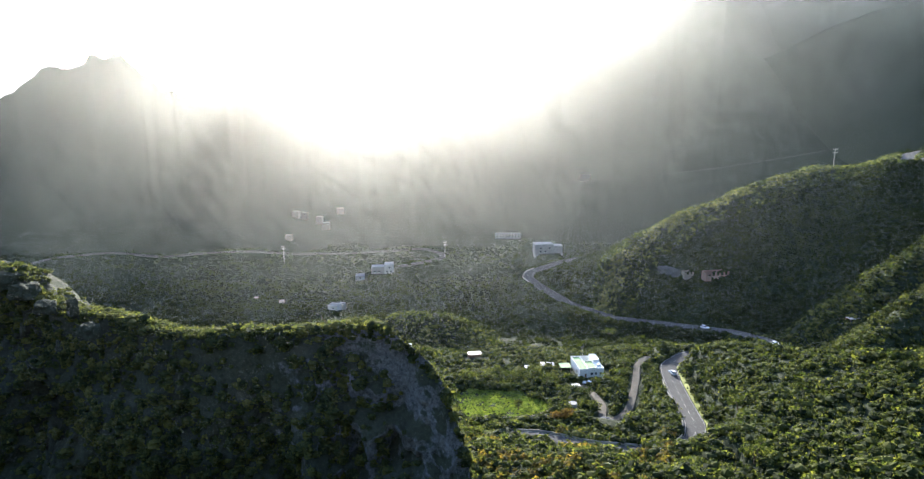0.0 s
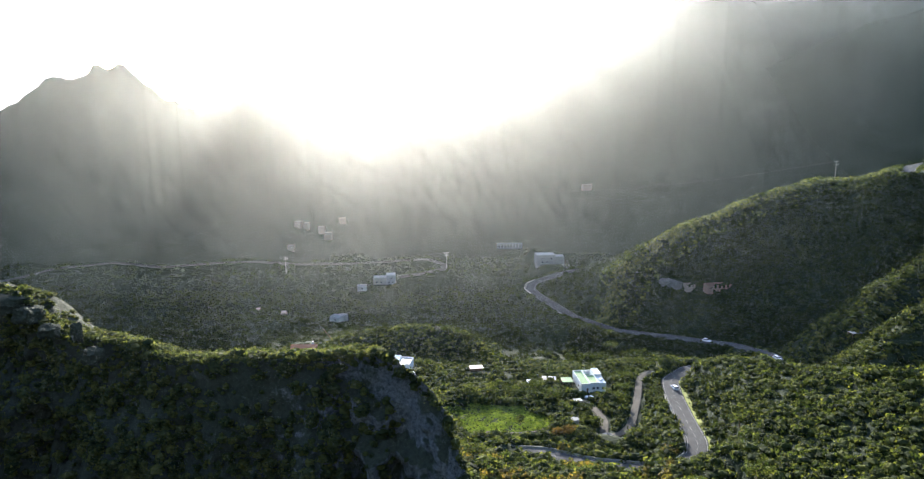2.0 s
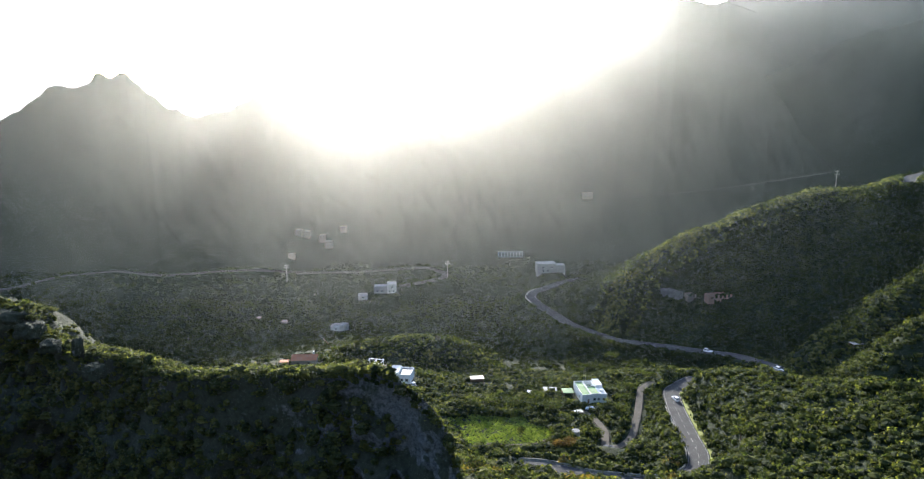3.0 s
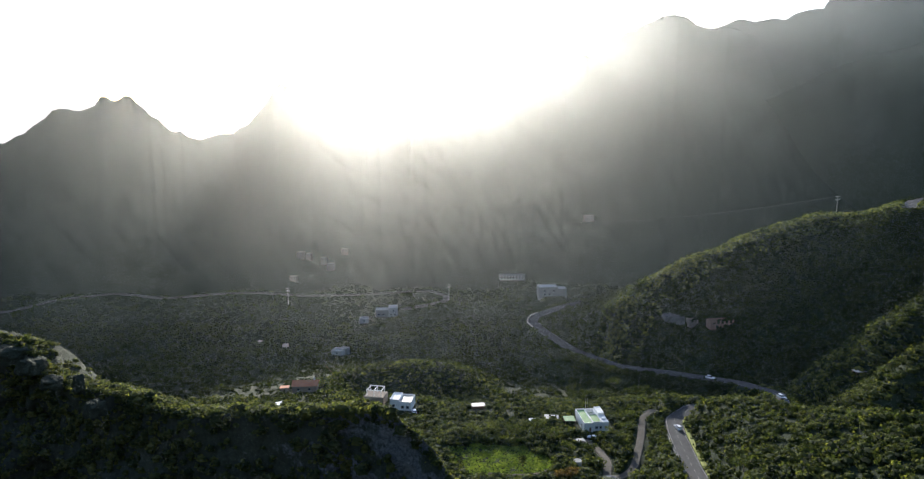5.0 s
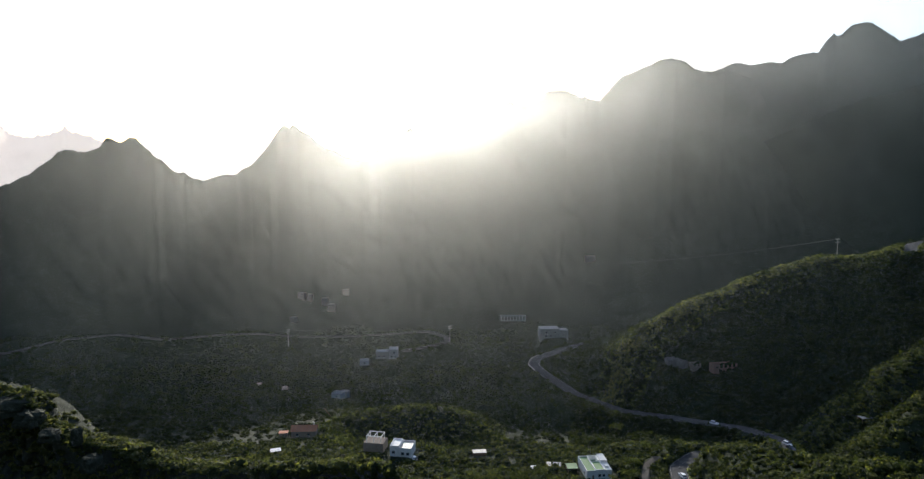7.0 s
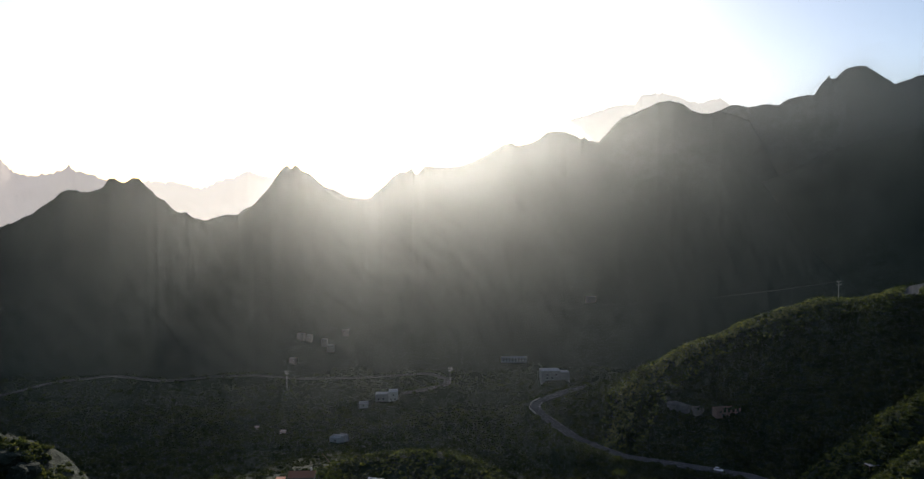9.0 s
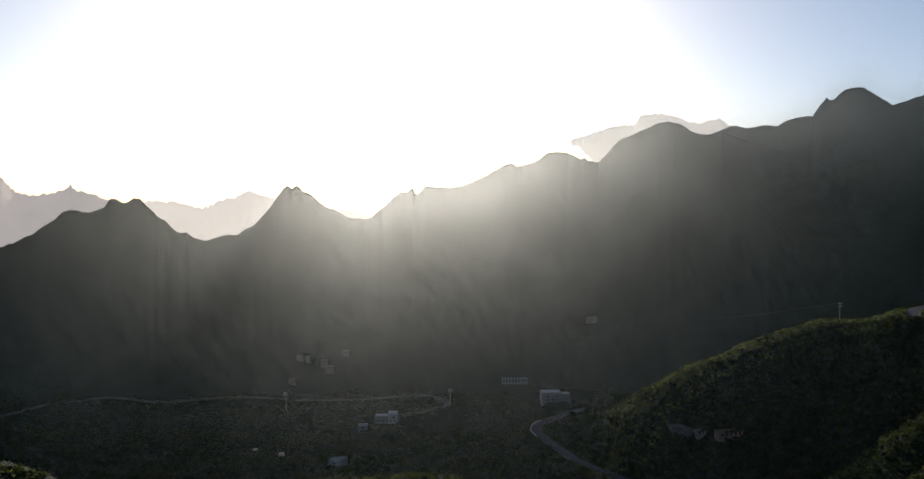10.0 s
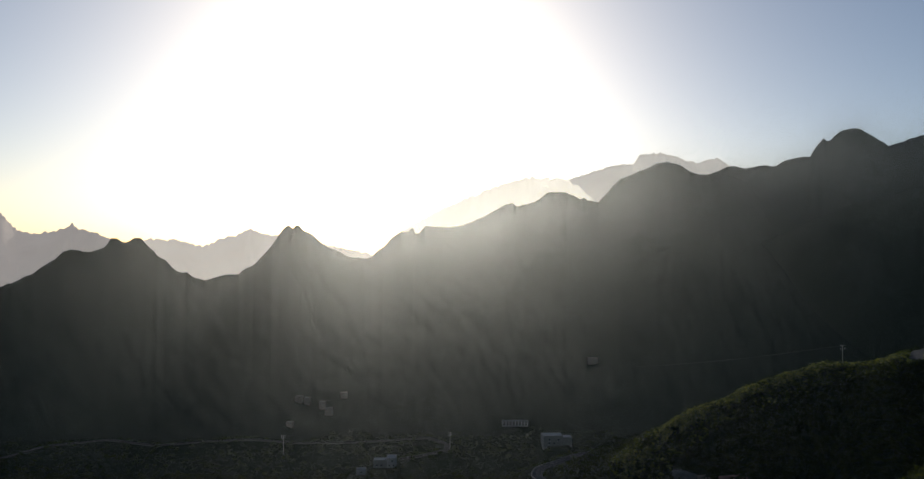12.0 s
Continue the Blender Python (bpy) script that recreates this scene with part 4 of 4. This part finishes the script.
utility_pole(224.5, 406, float(land(np.array([224.5]), np.array([406.]))[0]), 11.5, "tall wooden utility pole on the hill crest", POLE)
utility_pole(-14.3, 546, 8, 14, "tall utility pole beside the valley road", GREYWALL)
utility_pole(-151, 552, 3, 14, "tall utility pole on the valley floor", GREYWALL)


# ---- trees ----
def tree(x, y, tall, wide, label, seed, material=None, category="tree"):
    """A tapered trunk that forks into limbs, and a crown of leaf tufts with gaps."""
    material = material or SHRUB
    rng = np.random.default_rng(seed)
    t = base("tree", on_land(x, y, rng.uniform(0, 360), 0.1), label, category, "valley trees")
    bm = bmesh.new()

    def limb(a, b, r0, r1):
        way = Vector(b) - Vector(a)
        m = Matrix.Translation((Vector(a) + Vector(b)) / 2) @ way.to_track_quat("Z", "Y").to_matrix().to_4x4()
        bmesh.ops.create_cone(bm, segments=6, radius1=r0, radius2=r1, depth=way.length, cap_ends=True, matrix=m)

    fork = Vector((rng.uniform(-0.2, 0.2), rng.uniform(-0.2, 0.2), tall * 0.38))
    limb((0, 0, -0.3), fork, tall * 0.045, tall * 0.03)
    heads = []
    for k in range(6):
        a = math.tau * k / 6 + rng.uniform(-0.4, 0.4)
        r = wide * rng.uniform(0.2, 0.58)
        end = Vector((math.cos(a) * r, math.sin(a) * r, tall * rng.uniform(0.5, 0.85)))
        limb(fork, end, tall * 0.022, tall * 0.008)
        heads.append(end)
    part("trunk", bm, BARK, t, "brown bark trunk with limbs")
    n = 420
    c = rng.normal(size=(n, 3))
    c /= np.linalg.norm(c, axis=1)[:, None]
    p = np.array(heads)[rng.integers(0, 6, n)] + c * rng.uniform(0.25, 1.0, (n, 1)) ** 0.5 * (wide * 0.42, wide * 0.42, tall * 0.2)
    t1 = np.cross(c + rng.normal(size=c.shape) * 0.7, rng.normal(size=c.shape))
    t1 /= np.linalg.norm(t1, axis=1)[:, None]
    t2 = np.cross(c, t1)
    s = rng.uniform(0.16, 0.4, (n, 1)) * (tall / 5) ** 0.5
    v = np.stack([p + t1 * s, p + t2 * s * 0.8 - t1 * s * 0.5, p - t2 * s * 0.9 - t1 * s * 0.4], 1).reshape(-1, 3)
    me = quad_mesh("crown", v, np.arange(n * 3).reshape(-1, 3), material)
    crown = new("crown", me)
    crown.parent = t
    return t


TREES = [(75, 323, 5.5, 4.5), (20.5, 224, 3.6, 2.6), (33, 241, 5, 5), (38, 230, 4.2, 4.2), (29, 253, 5, 5), (46, 232, 4.5, 4), (11, 249, 4, 4.5),
         (20, 248, 4.4, 5), (2, 247, 4.5, 4), (47, 222, 4, 3.6), (64, 253, 4.6, 4.6), (68, 262, 5, 4.6), (79, 284, 4.5, 4), (70, 145, 5.5, 5), (83, 186, 5.5, 5), (3, 176, 6, 6), (60, 240, 4, 4), (57, 246, 3.6, 3.6)]
for k, (x, y, tall, wide) in enumerate(TREES):
    tree(x, y, tall, wide, "broad dark green tree among the shrubs" if k != 1 else "small round tree standing in the meadow", 100 + k)
for k, (x, y) in enumerate(((31, 206), (33.5, 207), (36, 208))):
    tree(x, y, 3.4, 3.0, "dry brown reed clump beside the meadow", 140 + k, REED, "reeds")


# ---- rocks ----
def boulder(x, y, z, size, seed, label, material=None):
    """A broken block of rock."""
    bm = bmesh.new()
    bmesh.ops.create_icosphere(bm, subdivisions=4, radius=1.0)
    noise.seed_set(seed)
    for v in bm.verts:
        d = v.co.normalized()
        cut = max(abs(d.x), abs(d.y) * 0.9, abs(d.z)) ** -0.75
        v.co = d * cut * (0.85 + 0.28 * noise.noise(d * 1.7 + Vector((seed, 0, 0))) + 0.12 * noise.noise(d * 5) + 0.05 * noise.noise(d * 13))
        v.co = Vector(p * q for p, q in zip(v.co, size))
    ob = part("boulder", bm, material or SPUR, None)
    ob.matrix_basis = pose(x, y, z, seed * 17 % 20 - 10, seed * 29 % 16 - 8, seed * 53)
    tagged(ob, label, "rock", "rocks on the spur")


for k, (x, y, z, size) in enumerate(((-67.9, 111.6, 112.0, (1.0, 0.8, 1.7)), (-82, 116.5, 115.6, (4.2, 2.6, 1.7)), (-77.5, 114, 114.2, (2.4, 2.0, 1.7)), (-88, 117, 116.0, (4.5, 3, 1.6)), (-72.9, 112, 112.0, (1.8, 1.4, 1.1)),
                                     (-62.5, 106.5, 109.6, (1.8, 1.4, 1.5)))):
    boulder(x, y, z, size, k + 3, "dark weathered rock outcrop on the spur crest")


# ---- roadside ----
def guard_wall(poly, offset, label, step=3, name="guard_wall"):
    """A low wall of concrete blocks along a road edge."""
    line = smooth_line(poly, 1.0)
    way = np.gradient(line[:, :2], axis=0)
    way /= np.linalg.norm(way, axis=1)[:, None]
    pts = np.concatenate([line[:, :2] + np.stack([-way[:, 1], way[:, 0]], -1) * offset, line[:, 2:]], 1)
    w = base(name, pose(0, 0, 0), label, "wall")
    shape = None
    for k in range(0, len(pts) - step, step):
        a, b = Vector(pts[k]), Vector(pts[k + step])
        if shape is None:
            shape = part("block", box(-0.5, -0.14, -0.5, 0.5, 0.14, 0.5, 0.04), KERB, w)
            ob = shape
        else:
            ob = new("block", shape.data)
            ob.parent = w
        ob.matrix_basis = pose(*((a + b) / 2), 0, 0, math.degrees(math.atan2(b.y - a.y, b.x - a.x))) @ Matrix.Diagonal(((b - a).length * 0.985, 1, 1, 1))


guard_wall(UPPER_ROAD[15:], -3.75, "low white concrete guard wall along the road edge")
guard_wall(UPPER_ROAD[2:6], -3.75, "low pale guard wall round the far road bend")
guard_wall(HIGH_ROAD[:5], -3.7, "low pale guard wall on the hilltop bend")


def water_tank():
    t = base("water_tank", on_land(38.8, 216), "round concrete water tank with a flat lid", "tank")
    bm = bmesh.new()
    bmesh.ops.create_cone(bm, segments=24, radius1=1.35, radius2=1.35, depth=2.4, cap_ends=True, matrix=Matrix.Translation((0, 0, 0.9)))
    part("drum", bm, GREYWALL, t)
    bm = bmesh.new()
    bmesh.ops.create_cone(bm, segments=24, radius1=1.45, radius2=1.4, depth=0.16, cap_ends=True, matrix=Matrix.Translation((0, 0, 2.18)))
    part("lid", bm, GREYWALL, t)


water_tank()
hut(44.2, 241.5, 12, 2.8, 2.0, 1.6, "small hut with a pale flat roof")
car(pose(136.0, 274, 39.6, 0, 0, 200), CAR_WHITE, "white car parked at the road bend")
car(pose(134.0, 266.5, 40.9, 0, 0, 200), CAR_DARK, "dark car parked at the road bend")


def field_wall(poly, label):
    """A dry stone terrace wall, stone by stone."""
    rng = random.Random(9)
    line = smooth_line([(x, y, float(land(np.array([x]), np.array([y]))[0])) for x, y in poly], 0.7)
    w = base("terrace_wall", pose(0, 0, 0), label, "wall")
    shape = part("stone", box(-0.42, -0.25, -0.3, 0.42, 0.25, 0.3, 0.09), STONE, w)
    for k, p in enumerate(line):
        for row in range(2):
            ob = shape if k + row == 0 else new("stone", shape.data)
            ob.parent = w
            ob.matrix_basis = pose(p[0] + 0.35 * row, p[1], p[2] + 0.15 + 0.5 * row, rng.uniform(-8, 8), rng.uniform(-8, 8), rng.uniform(-15, 15))


field_wall([(8, 217.5), (16, 216.5), (24, 217), (31, 215)], "dry stone terrace wall below the meadow")


# ---- ruins on the hill ----
def ruin(x, y, turn, w, d, h, label, stone=STONE):
    r = base("ruin", on_land(x, y, turn), label, "ruin", "hillside ruins")
    part("back_wall", box(-w / 2, d / 2 - 0.4, -2, w / 2, d / 2, h, 0.05), stone, r)
    for sx in (-1, 1):
        part("side_wall", box(sx * w / 2 - 0.2, -d / 2, -2, sx * w / 2 + 0.2, d / 2 - 0.4, h * 0.9, 0.05), stone, r)
    n = max(2, int(w / 2.4))
    for k in range(n):
        a = -w / 2 + 0.2 + k * (w - 0.4) / n
        part("pier", box(a, -d / 2, -2, a + 0.9, -d / 2 + 0.4, h * (0.75 + 0.25 * ((k * 7) % 3) / 2), 0.05), stone, r)
    part("front_wall", box(-w / 2 + 0.2, -d / 2 + 0.02, -2, w / 2 - 0.2, -d / 2 + 0.38, 0.9, 0.05), stone, r)


ruin(124.6, 358, 12, 5, 4, 2.4, "small roofless stone ruin on the hillside")
ruin(139, 353, 12, 15.5, 5, 2.8, "long roofless reddish stone ruin with broken front wall", BRICKY)
for k, (x, y, size) in enumerate(((117.5, 361, (4.5, 2.5, 3.2)), (113, 363, (3.5, 2.5, 2.2)))):
    boulder(x, y, float(land(np.array([x]), np.array([y]))[0]) + 0.8, size, 40 + k, "grey rock face beside the hillside ruins", DARKROCK)
lean_to(168, 274, 10, 4.5, 3.0, 1.8, "low shed with a pale sheet roof on the shaded slope", SHEET, "shed")


# ---- far village on the mountain foot ----
VILLAGE = [(-162.9, 649.5, 26.3, 9, 6, 3.2), (-155.3, 650.5, 24.7, 7, 6, 3.0), (-140.3, 649.7, 20.9, 8, 6, 3.2), (-132.8, 642.9, 16.7, 10, 6, 2.8), (-123.4, 670.4, 25.6, 9, 6, 3.2), (-162.4, 615.4, 10.2, 8, 5, 2.8),
           (89, 710, 35.2, 9, 6, 2.4), (135.7, 737.2, 51.2, 14, 6, 2.6), (193.6, 744.6, 70, 12, 7, 2.8), (204.6, 740.7, 70.8, 10, 7, 3.6), (-149.8, 467.3, -2.8, 4, 3, 2.4), (-127.6, 454.4, -1, 5, 4, 2.4)]
greenhouse_at = (44.1, 631.9, 6.6)
for k, (x, y, z, w, d, h) in enumerate(VILLAGE):
    w, d, h = 0.75 * w, 0.8 * d, 0.6 * h
    # The dim stone coat on these walls stands in for their shade.
    village_house(x, y, (k * 37) % 30 - 15, [(-w / 2, -d / 2, w / 2, d / 2, h, STONE, SHEET if k % 2 else GREYWALL, -5)], "small flat-roofed house on the mountain foot, walls darkened as shaded", z,
                  [(-w / 4, -d / 2 - 0.02, 0.5, 0.9, 0.8), (w / 4, -d / 2 - 0.02, 0.5, 0.9, 0.8)])


def greenhouse(x, y, z):
    g = base("terrace_house", pose(x, y, z, 0, 0, 3), "long low terrace building with white pillars", "house")
    part("back_wall", box(-12, 2.2, -4, 12, 2.6, 3.4, 0.03), GREYWALL, g)
    part("roof", box(-12.4, -2.4, 3.4, 12.4, 2.8, 3.65, 0.03), SHEET, g)
    part("floor", box(-12, -2, -4, 12, 2.2, 0, 0.03), GREYWALL, g)
    for k in range(9):
        part("pillar", box(-11.8 + k * 2.9, -2, 0, -11.4 + k * 2.9, -1.6, 3.4, 0.02), WHITE, g)



greenhouse(*greenhouse_at)


# ---- wires ----
def wire(a, b, sag, label="thin dark overhead power line"):
    cu = bpy.data.curves.new("power_line", "CURVE")
    cu.dimensions, cu.bevel_depth, cu.bevel_resolution = "3D", 0.035, 0
    sp = cu.splines.new("POLY")
    sp.points.add(16)
    for k in range(17):
        t = k / 16
        p = Vector(a).lerp(Vector(b), t)
        sp.points[k].co = (p.x, p.y, p.z - sag * 4 * t * (1 - t), 1)
    cu.materials.append(RUBBER)
    tagged(new("power_line", cu), label, "power line", "power lines")


TOP = float(land(np.array([224.5]), np.array([406.0]))[0])
for o in (-1.1, 0, 1.1):
    wire((224.5 + o, 406, TOP + 11.3), (60 + o, 640, 60), 6)
    wire((-14.3 + o, 546, 21.6), (-151 + o, 552, 16.6), 3)


def leaning_pole():
    x, y = -70.7, 344.2
    p = base("leaning_pole", pose(x, y, float(land(np.array([x]), np.array([y]))[0]), 0, -38, 0), "thin leaning wooden pole on the knoll", "pole")
    bm = bmesh.new()
    bmesh.ops.create_cone(bm, segments=6, radius1=0.14, radius2=0.08, depth=9, cap_ends=True, matrix=Matrix.Translation((0, 0, 4.2)))
    part("post", bm, WOOD, p)


leaning_pole()
hut(-84, 281.5, 20, 4, 3, 2.0, "small hut with a bright white roof", STONE, WHITE)
hut(-91, 319, 5, 4, 3, 2.2, "small stone outbuilding beside the red-roofed house", STONE, TILE)


# ---- haze in the valley air ----
def threads(c, rng, long, thin):
    """Corners of thin slivers that face the sun, one round each centre."""
    facing = np.array(SUN_WAY) + rng.normal(size=c.shape) * 0.15
    a = np.cross(facing, rng.normal(size=c.shape))
    a /= np.linalg.norm(a, axis=1)[:, None]
    b = np.cross(a, facing)
    b /= np.linalg.norm(b, axis=1)[:, None]
    return np.stack([c + a * long / 2, c - a * long / 2 + b * thin / 2, c - a * long / 2 - b * thin / 2], 1).reshape(-1, 3)


def valley_haze(count=330000, long=60.0, thin=0.0027):
    """Fine drifting threads of mist under the crest line, where the sun still reaches the air."""
    rng = np.random.default_rng(71)
    c = np.array(WEST + HORN + TEETH + DOME[:-3] + [p for p in EAST if p[0] > DOME[-4][0] + 2])
    n = 4 * count
    y = (rng.uniform(0, 1, n) * (960 ** 3.2 - 130 ** 3.2) + 130 ** 3.2) ** (1 / 3.2)
    y[::11] = (rng.uniform(0, 1, len(y[::11])) * (430 ** 3 - 130 ** 3) + 130 ** 3) ** (1 / 3)
    y[1::3] = (rng.uniform(0, 1, len(y[1::3])) * (930 ** 3 - 520 ** 3) + 520 ** 3) ** (1 / 3)
    x = rng.uniform(-0.72, 0.72, n) * y
    far = np.interp(x, c[:, 0], c[:, 1]) - y
    floor = np.interp(x + math.tan(radians(SUN_TURN)) * far, c[:, 0], c[:, 2]) - math.tan(radians(SUN_UP)) * far + 4
    bearing = c[:, 0] / c[:, 1]
    crest_y, crest_z = np.interp(x / y, bearing, c[:, 1]), np.interp(x / y, bearing, c[:, 2])
    roof = 160 + (crest_z - 160) * np.minimum(y / crest_y, 1) + 9
    floor = np.maximum(floor, np.interp(y, [130, 210, 300, 360, 450], [68, 54, 46, 28, 12]))
    ok = (roof - floor > rng.uniform(0, 190, n)) & (y < crest_y - 4) & (rng.uniform(0, 1, n) < 0.65 + 0.35 * ease(-0.5, -0.2, x / y) - 0.14 * np.exp(-((x / y + 0.2) / 0.15) ** 2))
    x, y, floor, roof = x[ok][:count], y[ok][:count], floor[ok][:count], roof[ok][:count]
    c = np.stack([x, y, floor + rng.uniform(0, 1, len(x)) * (roof - floor)], -1)
    return threads(c, rng, long, thin)


def near_haze(count=4500, long=9.0, thin=0.0011):
    """The same threads in the sunlit air before the spur."""
    rng = np.random.default_rng(73)
    y = (rng.uniform(0, 1, count) * (84 ** 3 - 22 ** 3) + 22 ** 3) ** (1 / 3)
    c = np.stack([rng.uniform(-0.74, 0.5, count) * y, y, 150 - rng.uniform(-0.02, 0.62, count) * y], -1)
    return threads(c, rng, long, thin)


haze = np.concatenate([valley_haze(), near_haze()])
tagged(new("haze", quad_mesh("haze", haze, np.arange(len(haze)).reshape(-1, 3), HAZE)), "thin sunlit haze hanging in the valley air", "haze", kind="stuff")
